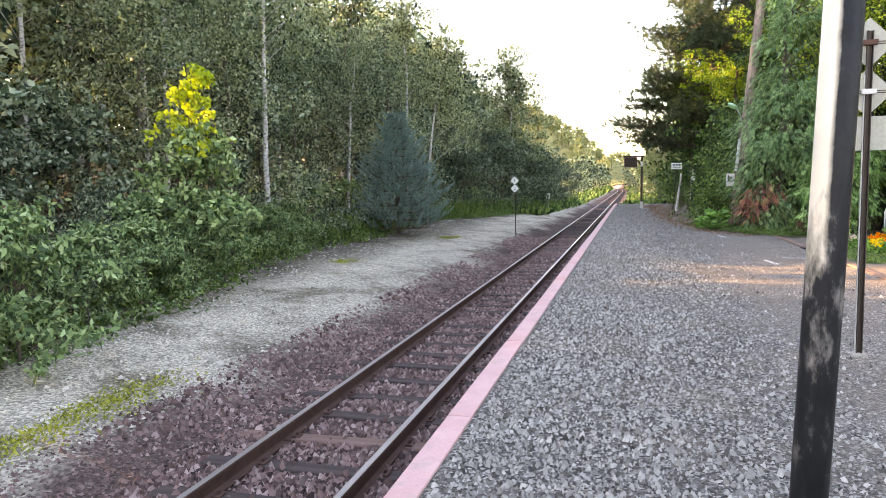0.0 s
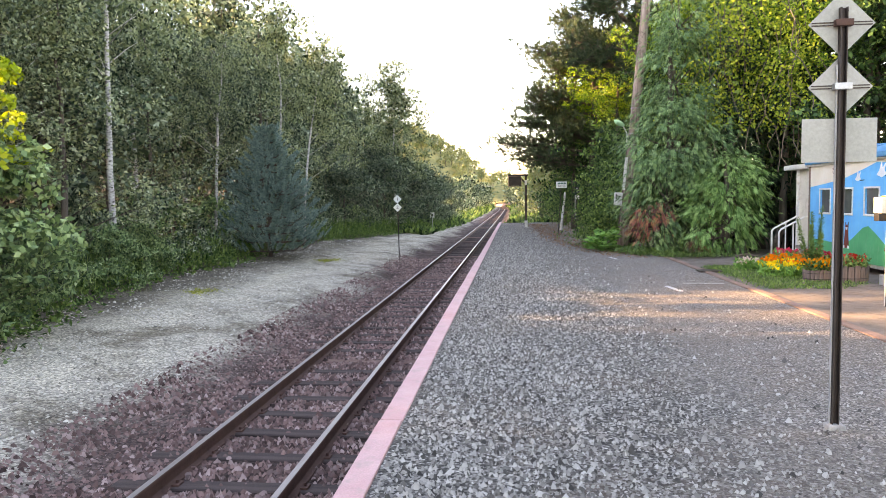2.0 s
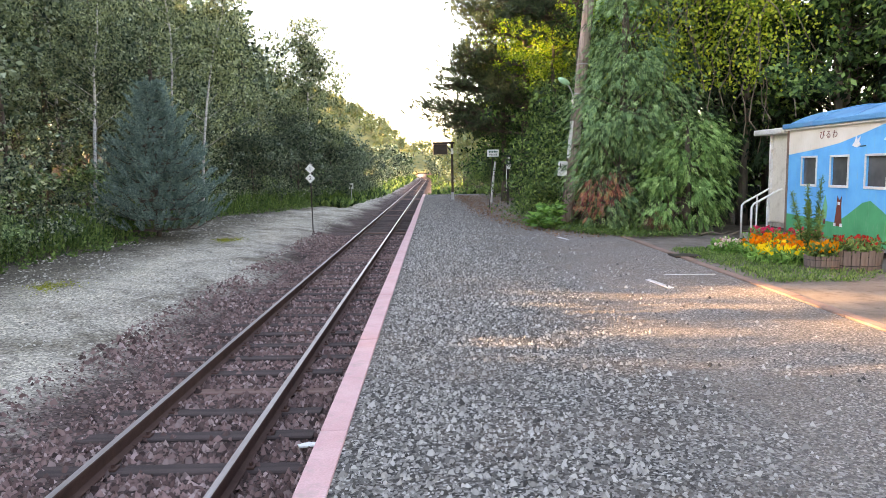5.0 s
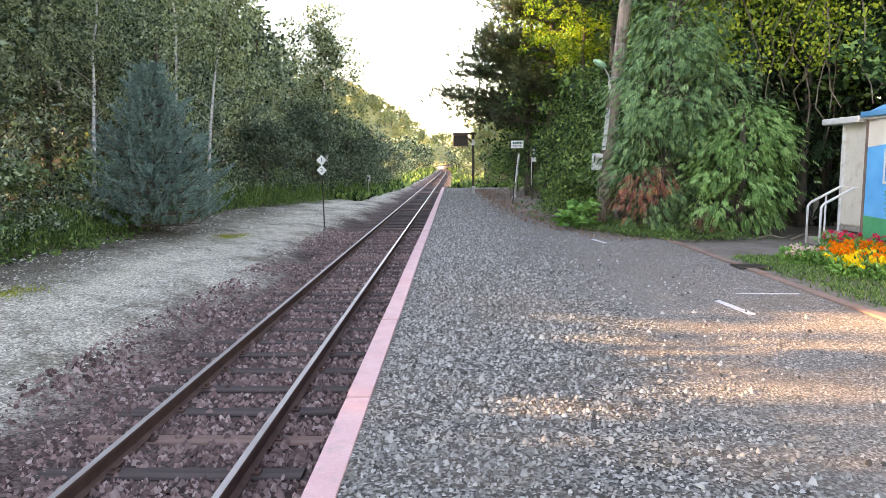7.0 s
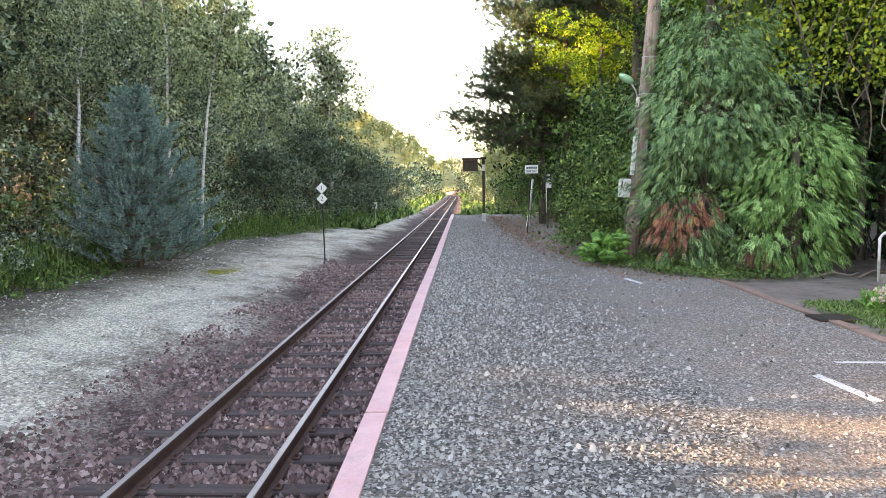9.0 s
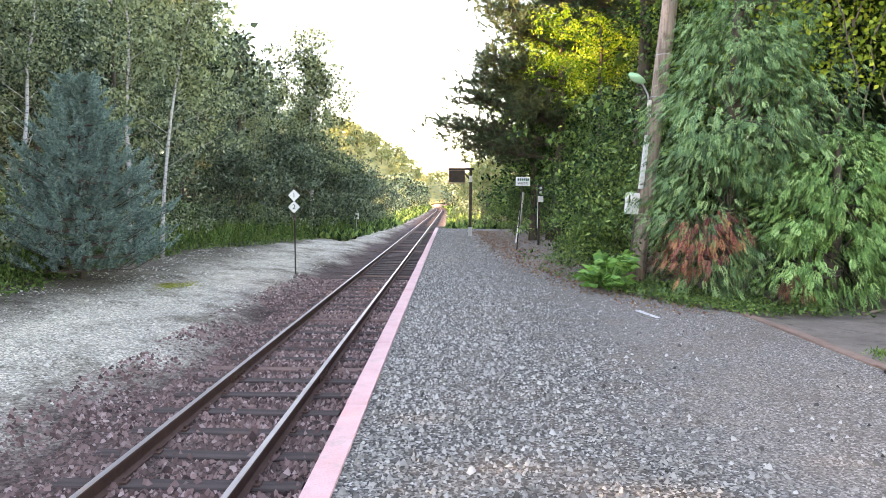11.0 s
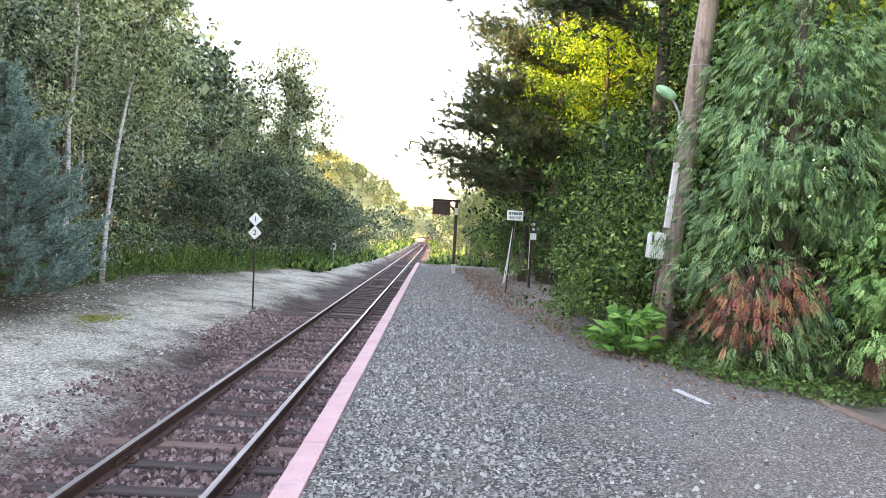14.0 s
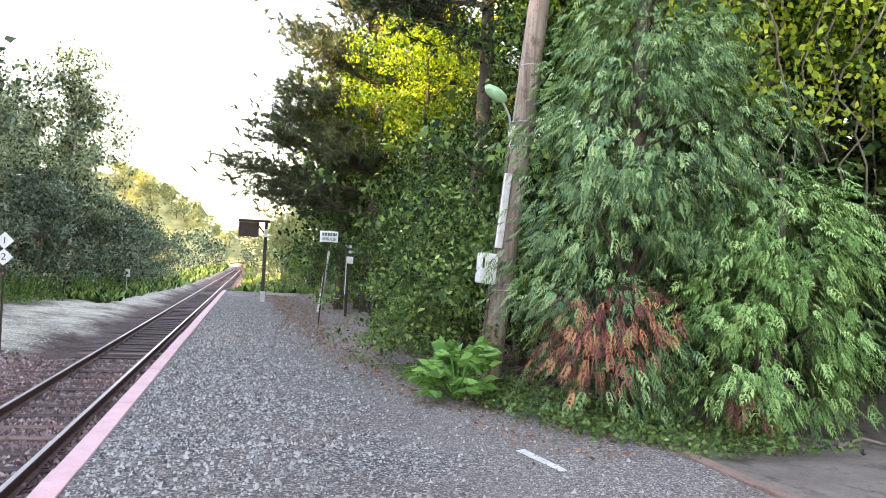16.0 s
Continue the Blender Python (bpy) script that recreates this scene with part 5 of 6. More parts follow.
tagged(hang("trackside_growth", polys("trackside_growth", leaf_points(C, rng.normal(size=(n, 3)) * (0.5, 0.5, 0.2) + (0, 0, 0.8), big, 0.4), 4), "lf_broad"), "low green growth along the line beyond the platform", "weeds", kind="stuff")
# creeping ground cover under the hedge, grass round the flower bed
n = 7000
y = rng.uniform(21.6, 26.0, n)
edge = np.interp(y, [21.6, 22.4, 23.6, 24.6, 26], [6.3, 5.5, 5.1, 4.7, 4.6])
x = edge + 1.3 * rng.random(n) ** 1.5 + 0.12 * rng.normal(size=n)
C = np.stack([x, y, 0.015 + 0.1 * rng.random(n)], -1)
cover = leaf_points(C, rng.normal(size=(n, 3)) * (1, 1, 0.3) + (0, 0, 0.25), 0.03 + 0.025 * rng.random(n), 0.8)
tagged(hang("ground_cover", polys("ground_cover", cover, 4), "lf_weed"), "fresh green creeping plants at the hedge's foot", "ground cover", kind="stuff")
n = 7000
y = rng.uniform(16.0, 19.7, n)
x = 6.35 + rng.random(n) ** 1.2 * np.interp(y, [16, 16.6, 18, 19.7], [1.0, 1.7, 1.5, 0.7]) + 0.1 * rng.normal(size=n)
C = np.stack([x, y, np.full(n, -0.01)], -1)
lawn = leaf_points(C, rng.normal(size=(n, 3)) * (0.55, 0.55, 0.2) + (0, 0, 0.7), 0.035 + 0.045 * rng.random(n), 0.22)
tagged(hang("grass", polys("grass", lawn, 4), "lf_weed"), "short green grass round the flower bed", "grass", kind="stuff")

# ---- signs, poles and lamps ----
# steel post close to the path
post = thing("steel_post", 3.175, 5.38, 0, "thick steel post with peeling tar and a painted-in sunlit cream side", "post")
part("shaft", tubed([(-0.03, 0, -0.1), (0.02, 0, 1.3), (0.095, 0, 3.4)], 0.0545, 24), "post_paint_and_light", post, smooth=True)
part("cap", tubed([(0.095, 0, 3.4), (0.096, 0, 3.43)], 0.057, 20), "galv", post)

# stop marker seen from behind: dark channel post with two diamonds and a plate
sg = thing("marker_sign", 4.375, 9.22, 0, "dark steel post with backs of two diamond signs and plate", "sign")
sh_ = bmesh.new()
for bx in ((-0.021, -0.018, -0.1, -0.014, 0.018, 2.53), (0.014, -0.018, -0.1, 0.021, 0.018, 2.53), (-0.021, 0.01, -0.1, 0.021, 0.018, 2.53)):
    box(sh_, *bx, bevel=0.002)
shaft = part("post", sh_, "dark_metal", sg)
part("post_strip", boxed(-0.03, 0.002, -0.1, -0.0225, 0.018, 2.2, bevel=0.001), "galv", shaft)
for zz, w in ((2.44, 0.19), (2.07, 0.185)):
    dia = part("diamond_plate", slab([(-w, zz), (0, zz - w), (w, zz), (0, zz + w)], "y", 0.022, 0.026), "sign_back", sg)
    for dz in (-0.008, 0.008):
        part("stiffener", boxed(-w * 0.9, 0.017, zz + dz - 0.003, w * 0.9, 0.0218, zz + dz + 0.003), "dark_metal", dia)
    part("clamp", boxed(-0.05, -0.026, zz - 0.02, 0.05, 0.0165, zz + 0.02, bevel=0.004), "rail_side" if zz > 2.2 else "galv", dia)
part("square_plate", boxed(-0.215, 0.022, 1.625, 0.215, 0.026, 1.885, bevel=0.0015), "sign_back", sg)
tagged(part("footing", boxed(-0.05, -0.045, -0.08, 0.055, 0.05, 0.03, bevel=0.015), "concrete", sg))

# numbered diamonds across the track
MX, MY = -2.3, 33.5
mk = thing("number_marker", MX, MY, -0.72, "slim post with two white diamond plates numbered one and two", "sign", rz=-1)
part("post", tubed([(0.03, 0, -0.1), (0, 0, 2.1)], 0.022, 8), "dark_metal", mk)
for k, (zz, ch) in enumerate(((2.24, "1"), (1.90, "2"))):
    w = 0.178
    dia = part("diamond_plate", slab([(-w, zz), (0, zz - w), (w, zz), (0, zz + w)], "y", -0.034, -0.03), "sign_white", mk)
    lettering("numeral", ch, 0.2, pose(0, -0.037, zz, 90, 0, 0), "ink_black", dia)
part("strap", boxed(-0.03, -0.029, 1.68, 0.03, 0.03, 2.38, bevel=0.004), "dark_metal", mk)
part("reflector", tubed([(0, -0.03, 1.56), (0, -0.04, 1.56)], 0.03, 10), "kerb", mk, "small dull red reflector")
# small white plate far along
fp = thing("distance_post", -3.5, 56.5, -0.66, "low white plate on a thin post beside the track", "sign")
part("post", tubed([(0, 0, -0.1), (0, 0, 1.0)], 0.022, 8), "galv", fp)
part("plate", boxed(-0.15, -0.04, 0.85, 0.15, -0.026, 1.25, bevel=0.004), "sign_white", fp)
part("mark_bar", boxed(-0.06, -0.046, 0.98, 0.06, -0.042, 1.12), "ink_black", fp)

# boarding sign with its brace
js = thing("boarding_sign", 4.19, 33.1, 0, "white direction sign on a thin leaning post", "sign", rz=0)
part("post", tubed([(0, 0, -0.1), (0.15, 0.1, 1.9)], 0.018, 8), "dark_metal", js)
plate = part("plate", boxed(-0.05, 0.05, 1.86, 0.36, 0.062, 2.11, bevel=0.003), "sign_white", js)
for i, (a, c) in enumerate(((0.0, 0.045), (0.06, 0.105), (0.12, 0.165), (0.18, 0.225), (0.24, 0.285), (0.295, 0.325))):
    part("letter_bar", boxed(a, 0.043, 2.0 + 0.004 * (i % 2), c, 0.046, 2.07), "ink_green", plate)
lettering("direction_text", "釧路方面", 0.078, pose(0.155, 0.044, 1.925, 90, 0, 0), "ink_black", plate)
pr = thing("white_prop", 4.6, 37.0, 0, "white-painted leaning square timber beside the sign", "prop")
part("beam", tubed([(-0.06, 0, -0.05), (0.16, 0.0, 1.72)], 0.04, 4), "white", pr)
part("second_beam", tubed([(-0.0, 0.06, -0.05), (0.18, 0.05, 1.7)], 0.03, 4), "galv", pr)
pr2 = thing("signal_box", 5.13, 35.6, 0, "small white box with dark dials on a post", "signal box")
part("post", boxed(-0.035, -0.03, -0.1, 0.035, 0.03, 1.5, bevel=0.004), "dark_metal", pr2)
part("white_edge", boxed(-0.06, -0.045, 0.55, -0.038, -0.03, 1.8), "white", pr2)
bx_ = part("housing", boxed(-0.07, -0.1, 1.4, 0.13, 0.06, 1.95, bevel=0.01), "black", pr2)
part("cover", boxed(-0.06, -0.115, 1.4, 0.12, -0.101, 1.58, bevel=0.004), "white", bx_)
for zz in (1.7, 1.84):
    part("dial", tubed([(0.03, -0.1, zz), (0.03, -0.115, zz)], 0.045, 12), "galv", bx_)

# hanging board on a timber post
bd = thing("hanging_board", 3.08, 41.0, 0, "brown framed board hung from the arm of a timber post", "sign")
part("post", boxed(-0.055, -0.055, -0.1, 0.055, 0.055, 2.62, bevel=0.008), "dark_metal", bd)
part("foot", boxed(-0.075, -0.075, -0.1, 0.075, 0.075, 0.35, bevel=0.01), "galv", bd)
part("arm", boxed(-0.9, -0.045, 2.62, 0.12, 0.045, 2.71, bevel=0.006), "dark_metal", bd)
part("brace", tubed([(-0.02, 0, 2.25), (-0.36, 0, 2.64)], 0.035, 4), "dark_metal", bd)
part("white_band", boxed(-0.06, -0.06, 2.15, 0.06, 0.06, 2.4, bevel=0.004), "white", bd)
fr = part("board", boxed(-0.86, -0.02, 2.13, -0.24, 0.02, 2.6, bevel=0.004), "dark_metal", bd)
for bx in ((-0.885, -0.03, 2.11, -0.86, 0.03, 2.61), (-0.24, -0.03, 2.11, -0.215, 0.03, 2.61), (-0.885, -0.03, 2.09, -0.215, 0.03, 2.115), (-0.885, -0.03, 2.595, -0.215, 0.03, 2.618)):
    part("frame_strip", boxed(*bx, bevel=0.003), "kerb", fr)

# utility pole, leaning, with lamp and meter box
up = thing("utility_pole", 5.47, 25.0, 0, "leaning weathered timber utility pole with lamp and box", "utility pole")
bm = bmesh.new()
ax = lambda z: Vector((0.0955 * z, 0.0, z))
tube(bm, [ax(z) for z in (-0.2, 0.6, 1.8, 3.2, 4.6, 6.2, 8.5)], [0.15, 0.142, 0.137, 0.132, 0.127, 0.12, 0.11], 22)
for v in bm.verts:
    d = v.co - ax(v.co.z)
    a = math.atan2(d.y, d.x)
    v.co += d * (0.06 * noise.noise((math.cos(a) * 3, math.sin(a) * 3, v.co.z * 0.5)))
part("shaft", bm, "pole_wood", up, smooth=True)
for zz in (1.15, 1.22, 2.9, 3.2, 3.9):
    bm = bmesh.new()
    pts = [ax(zz) + Vector((0.146 * math.cos(a), 0.146 * math.sin(a), 0)) for a in np.linspace(0, 2 * math.pi, 19)]
    part("wire_band", tube(bm, pts, 0.006, 5), "galv", up)
cond = [ax(z) + Vector((-0.15, -0.05, 0)) for z in (0.2, 1.2, 2.0, 2.9)]
part("conduit", tubed(cond, 0.02, 8), "barrel", up)
part("cover_strip", boxed(-0.045, -0.12, 0, 0.03, -0.05, 0.9, bevel=0.006), "white", up).matrix_local = pose(0.03, -0.03, 1.65, 0, 5.4, 0)
mb = part("meter_box", boxed(-0.105, -0.1, -0.18, 0.105, 0.08, 0.18, bevel=0.025), "white", up, "rounded white meter box")
mb.matrix_local = pose(-0.13, -0.15, 1.4, 0, 4, 0)
part("slot", boxed(-0.085, -0.106, 0.0, -0.06, -0.102, 0.13, bevel=0.001), "black", mb)
part("hanging_wire", tubed([(-0.02, 0, -0.16), (0.0, -0.02, -0.28), (0.1, 0.02, -0.3), (0.2, 0.1, -0.24)], 0.007, 5), "black", mb)
arm = part("lamp_arm", tubed([ax(3.05) + Vector((-0.14, -0.04, 0)), ax(3.25) + Vector((-0.2, -0.05, 0)), ax(3.4) + Vector((-0.3, -0.06, 0)), ax(3.46) + Vector((-0.4, -0.07, 0))], 0.016, 8), "galv", up, smooth=True)
sw = part("photo_switch", boxed(-0.03, -0.04, -0.09, 0.03, 0.04, 0.09, bevel=0.012), "cream", up)
sw.matrix_local = pose(0.13, -0.09, 3.05, 0, 5, 0)
part("switch_loop", tubed([(0.0, -0.03, -0.09), (-0.02, -0.03, -0.17), (0.02, -0.03, -0.2), (0.06, 0, -0.13)], 0.006, 5), "white", sw)


def shell(rx, ry, rz, lo, hi, seg=18, rings=8):
    """Part of an egg, from one latitude to another."""
    bm, rows_ = bmesh.new(), []
    for i in range(rings + 1):
        la = radians(lo + (hi - lo) * i / rings)
        rows_.append([bm.verts.new((rx * math.cos(la) * math.cos(a), ry * math.cos(la) * math.sin(a), rz * math.sin(la))) for a in (2 * math.pi * k / seg for k in range(seg))])
    for a, c in zip(rows_, rows_[1:]):
        for k in range(seg):
            bm.faces.new((a[k], a[(k + 1) % seg], c[(k + 1) % seg], c[k]))
    bm.faces.new(rows_[0][::-1])
    bm.faces.new(rows_[-1])
    return bm


lh = part("lamp_head", shell(0.165, 0.09, 0.06, 5, 88), "diffuser", up, smooth=True)
lh.matrix_local = pose(0.33 - 0.42, -0.09, 3.5, -22, 28, 4)
part("diffuser", shell(0.157, 0.083, 0.07, -86, 3), "diffuser", lh, "green-tinted clear lamp cover", smooth=True)

# yellow box on twin posts
yp = thing("yellow_box_post", 7.22, 14.3, -0.015, "yellow and cream box with black strap on cream posts", "post")
part("front_post", boxed(-0.04, -0.04, -0.1, 0.01, 0.02, 1.16, bevel=0.006), "cream", yp)
part("rear_post", boxed(0.03, 0.0, -0.1, 0.1, 0.07, 1.2, bevel=0.006), "cream", yp)
part("box", boxed(-0.07, -0.12, 1.13, 0.16, 0.12, 1.42, bevel=0.02), "yellow", yp)
part("box_front", boxed(-0.16, -0.1, 1.2, -0.072, 0.1, 1.4, bevel=0.012), "cream", yp)
part("strap", boxed(-0.06, -0.13, 1.11, 0.06, 0.13, 1.2, bevel=0.006), "black", yp)
part("hook", boxed(-0.17, -0.06, 1.1, -0.06, 0.06, 1.195, bevel=0.006), "black", yp)
for zz in (1.02, 1.06):
    part("wire_loop", tubed([(-0.05, -0.04, 1.13), (0.05, -0.09, zz + 0.04), (0.16, -0.05, zz), (0.17, 0.05, zz + 0.08)], 0.007, 6), "yellow", yp)
part("cable", tubed([(-0.045, -0.045, 0.0), (-0.045, -0.048, 1.12)], 0.008, 6), "black", yp)

# ---- the station house: an old painted car body ----
WX = 8.81
WINS = [(19.76, 20.22), (18.82, 19.30), (17.84, 18.34), (16.88, 17.46), (15.9, 16.4), (14.9, 15.4)]
WZ0, WZ1, FZ, TZ = 1.07, 1.53, 0.17, 2.06
house = thing("station_house", 0, 0, 0, "old railway car body painted with a blue and green landscape", "building")
bm = bmesh.new()
box(bm, WX, Y0, FZ, WX + 0.06, Y1, WZ0)
box(bm, WX, Y0, WZ1, WX + 0.06, Y1, TZ)
last = Y1
for a, c in WINS:
    box(bm, WX, c, WZ0, WX + 0.06, last, WZ1)
    last = a
box(bm, WX, Y0, WZ0, WX + 0.06, last, WZ1)
part("painted_wall", bm, "mural", house, "cream wall with blue sky and green hills painted on")
part("far_wall", boxed(WX + 2.34, Y0, FZ, WX + 2.4, Y1, TZ), "cream", house)
part("front_wall", boxed(WX + 0.06, Y0, FZ, WX + 2.34, Y0 + 0.06, TZ), "cream", house)
part("back_wall", boxed(WX + 0.06, Y1 - 0.06, FZ, WX + 2.34, Y1, TZ), "cream", house)
part("floor", boxed(WX + 0.06, Y0 + 0.06, FZ, WX + 2.34, Y1 - 0.06, FZ + 0.05), "under", house)
part("corner_trim", boxed(WX - 0.02, Y1 - 0.035, FZ, WX + 0.03, Y1 + 0.012, TZ - 0.01, bevel=0.004), "kerb", house, "pinkish brown corner strip")
part("gutter", boxed(WX - 0.05, Y0 - 0.05, TZ - 0.025, WX + 0.02, Y1 + 0.05, TZ + 0.018, bevel=0.008), "cream", house)
# arched roof
bm, rows_ = bmesh.new(), []
for yy in (Y0 - 0.1, Y1 + 0.08):
    top = [(WX - 0.07 + 2.54 * k / 16, TZ + 0.02 + 0.36 * math.sin(math.pi * k / 16) ** 0.72) for k in range(17)]
    rows_.append([bm.verts.new((x, yy, z)) for x, z in top] + [bm.verts.new((x, yy, z - 0.05 if 0 < k < 16 else z - 0.01)) for k, (x, z) in reversed(list(enumerate(top)))])
n_ = len(rows_[0])
for k in range(n_):
    bm.faces.new((rows_[0][k], rows_[0][(k + 1) % n_], rows_[1][(k + 1) % n_], rows_[1][k]))
for r_ in rows_:
    for k in range(16):
        bm.faces.new((r_[k], r_[k + 1], r_[n_ - 2 - k], r_[n_ - 1 - k]))
bmesh.ops.recalc_face_normals(bm, faces=bm.faces[:])
roof = part("roof", bm, "roof_blue", house, "arched roof in faded blue paint", smooth=False)
for yy in np.arange(Y0 + 0.6, Y1, 1.2):
    pts = [(WX - 0.06 + 2.52 * k / 12, yy, TZ + 0.034 + 0.36 * math.sin(math.pi * min(0.995, max(0.005, k / 12))) ** 0.72) for k in range(13)]
    part("roof_seam", tubed(pts, 0.01, 5), "roof_blue", roof)
part("roof_edge", boxed(WX - 0.085, Y0 - 0.1, TZ + 0.02, WX - 0.05, Y1 + 0.08, TZ + 0.1, bevel=0.006), "roof_blue", house, "blue fascia under the roof")
for a, c in WINS:
    w = part("window", boxed(WX - 0.016, a - 0.035, WZ0 - 0.04, WX - 0.002, c + 0.035, WZ0), "white", house)
    for bx in ((WX - 0.016, a - 0.035, WZ1, WX - 0.002, c + 0.035, WZ1 + 0.035), (WX - 0.016, a - 0.035, WZ0, WX - 0.002, a, WZ1), (WX - 0.016, c, WZ0, WX - 0.002, c + 0.035, WZ1), (WX + 0.012, a, WZ0, WX + 0.03, a + 0.025, WZ1)):
        part("frame_bar", boxed(*bx, bevel=0.003), "white", w)
    part("pane", boxed(WX + 0.03, a, WZ0, WX + 0.036, c, WZ1), "glass", w)
# vestibule, canopy, steps, rails
part("porch_wall", boxed(WX + 0.05, Y1 + 0.012, 0.3, WX + 0.1, Y1 + 0.72, TZ - 0.02), "cream", house)
part("porch_panel", boxed(WX + 0.02, Y1 + 0.05, 0.32, WX + 0.05, Y1 + 0.69, 0.95, bevel=0.006), "cream", house)
part("porch_post", boxed(WX + 0.0, Y1 + 0.68, 0.0, WX + 0.06, Y1 + 0.74, TZ - 0.02, bevel=0.006), "white", house)
part("porch_deck", boxed(WX + 0.0, Y1 + 0.012, 0.22, WX + 2.3, Y1 + 0.74, 0.3, bevel=0.008), "under", house)
part("canopy", boxed(WX - 0.1, Y1 + 0.1, TZ - 0.06, WX + 2.3, Y1 + 1.25, TZ + 0.05, bevel=0.03), "white", house, "white rounded canopy slab")
part("sill_beam", boxed(WX + 0.02, Y0, 0.1, WX + 0.16, Y1, 0.168, bevel=0.006), "under", house)
for yy in (14.2, 17.05, 20.1):
    ft = part("support_foot", slab([(yy - 0.22, 0.1), (yy + 0.22, 0.1), (yy + 0.1, -0.1), (yy - 0.1, -0.1)], "x", WX + 0.08, WX + 0.3), "under", house)
part("skirting", boxed(WX + 1.9, Y0 + 0.3, -0.05, WX + 2.0, Y1 - 0.3, 0.1), "soil", house)
hrail = lambda yy: [(8.28, yy, -0.02), (8.28, yy, 0.62), (8.32, yy, 0.68), (8.8, yy, 0.94), (8.86, yy, 0.95)]
for yy in (21.02, 21.46):
    hr = tagged(part("handrail", tubed(hrail(yy), 0.02, 10), "white", smooth=True), "white painted tubular handrail at the porch steps", "handrail", "porch handrails")
    part("upright", tubed([(8.58, yy, -0.02), (8.58, yy, 0.81)], 0.016, 8), "white", hr)
st = thing("porch_steps", 8.55, 21.24, 0, "two low grey steps up to the porch", "steps")
part("lower_step", boxed(-0.26, -0.2, -0.02, 0.26, 0.2, 0.1, bevel=0.01), "under", st)
part("upper_step", boxed(0.0, -0.2, 0.1, 0.26, 0.2, 0.2, bevel=0.01), "under", st)
fs = thing("side_step", 8.45, 16.2, -0.015, "pale concrete step block with white rail frame", "step")
part("block", boxed(-0.22, -0.4, -0.03, 0.3, 0.4, 0.17, bevel=0.015), "concrete", fs)
part("frame", tubed([(-0.12, 0.36, 0.16), (-0.12, 0.36, 0.86), (0.0, 0.36, 0.9), (0.3, 0.36, 0.92)], 0.02, 8), "white", fs, smooth=True)
# painted figures and letters on the wall
lettering("station_name", "び る わ", 0.15, pose(WX - 0.004, 19.42, 1.9, 90, 0, -90), "fig_brown", house)


def decal(name, pts, material, depth=0.004):
    return part(name, slab(pts, "x", WX - depth, WX - 0.0005), material, house)


for y0_, z0_, s in ((18.62, 1.74, 0.8), (17.78, 1.82, 1.15)):
    decal("painted_bird", [(y0_ + 0.14 * s, z0_ - 0.05 * s), (y0_ - 0.02 * s, z0_ - 0.09 * s), (y0_ - 0.14 * s, z0_ - 0.04 * s), (y0_ - 0.08 * s, z0_ + 0.02 * s), (y0_ - 0.13 * s, z0_ + 0.13 * s), (y0_ - 0.02 * s, z0_ + 0.05 * s), (y0_ + 0.0 * s, z0_ + 0.16 * s), (y0_ + 0.06 * s, z0_ + 0.02 * s)], "fig_white", 0.008)
    decal("painted_wing_tip", [(y0_ - 0.12 * s, z0_ - 0.06 * s), (y0_ - 0.3 * s, z0_ - 0.055 * s), (y0_ - 0.3 * s, z0_ - 0.075 * s), (y0_ - 0.12 * s, z0_ - 0.08 * s)], "ink_black", 0.006)
decal("painted_figure", [(19.14, 0.4), (18.92, 0.4), (18.94, 0.56), (18.96, 0.74), (18.95, 0.9), (18.99, 0.84), (19.03, 0.84), (19.07, 0.9), (19.08, 0.74), (19.11, 0.56)], "fig_brown", 0.006)
decal("painted_figure", [(17.62, 0.44), (17.46, 0.42), (17.42, 0.56), (17.44, 0.72), (17.5, 0.76), (17.57, 0.72), (17.56, 0.6), (17.6, 0.5)], "fig_brown", 0.006)
decal("painted_snow_slope", [(17.42, 0.43), (16.5, 0.45), (16.5, 1.02), (16.72, 0.96), (16.92, 0.8), (17.12, 0.62)], "fig_white", 0.004)
for fy in (19.12, 18.94):
    decal("painted_paw", [(fy + 0.035, 0.395), (fy - 0.035, 0.395), (fy - 0.03, 0.45), (fy + 0.03, 0.45)], "fig_white", 0.008)
decal("painted_muzzle", [(19.05, 0.75), (18.99, 0.75), (18.98, 0.8), (19.06, 0.8)], "fig_white", 0.008)
decal("painted_muzzle", [(17.53, 0.66), (17.47, 0.66), (17.47, 0.7), (17.53, 0.7)], "fig_white", 0.008)
decal("painted_bush", [(19.5, 0.5), (19.38, 0.5), (19.36, 0.7), (19.43, 0.9), (19.49, 0.7)], "fig_green", 0.006)
decal("painted_stem", [(19.47, 0.41), (19.41, 0.41), (19.41, 0.5), (19.47, 0.5)], "fig_brown", 0.006)

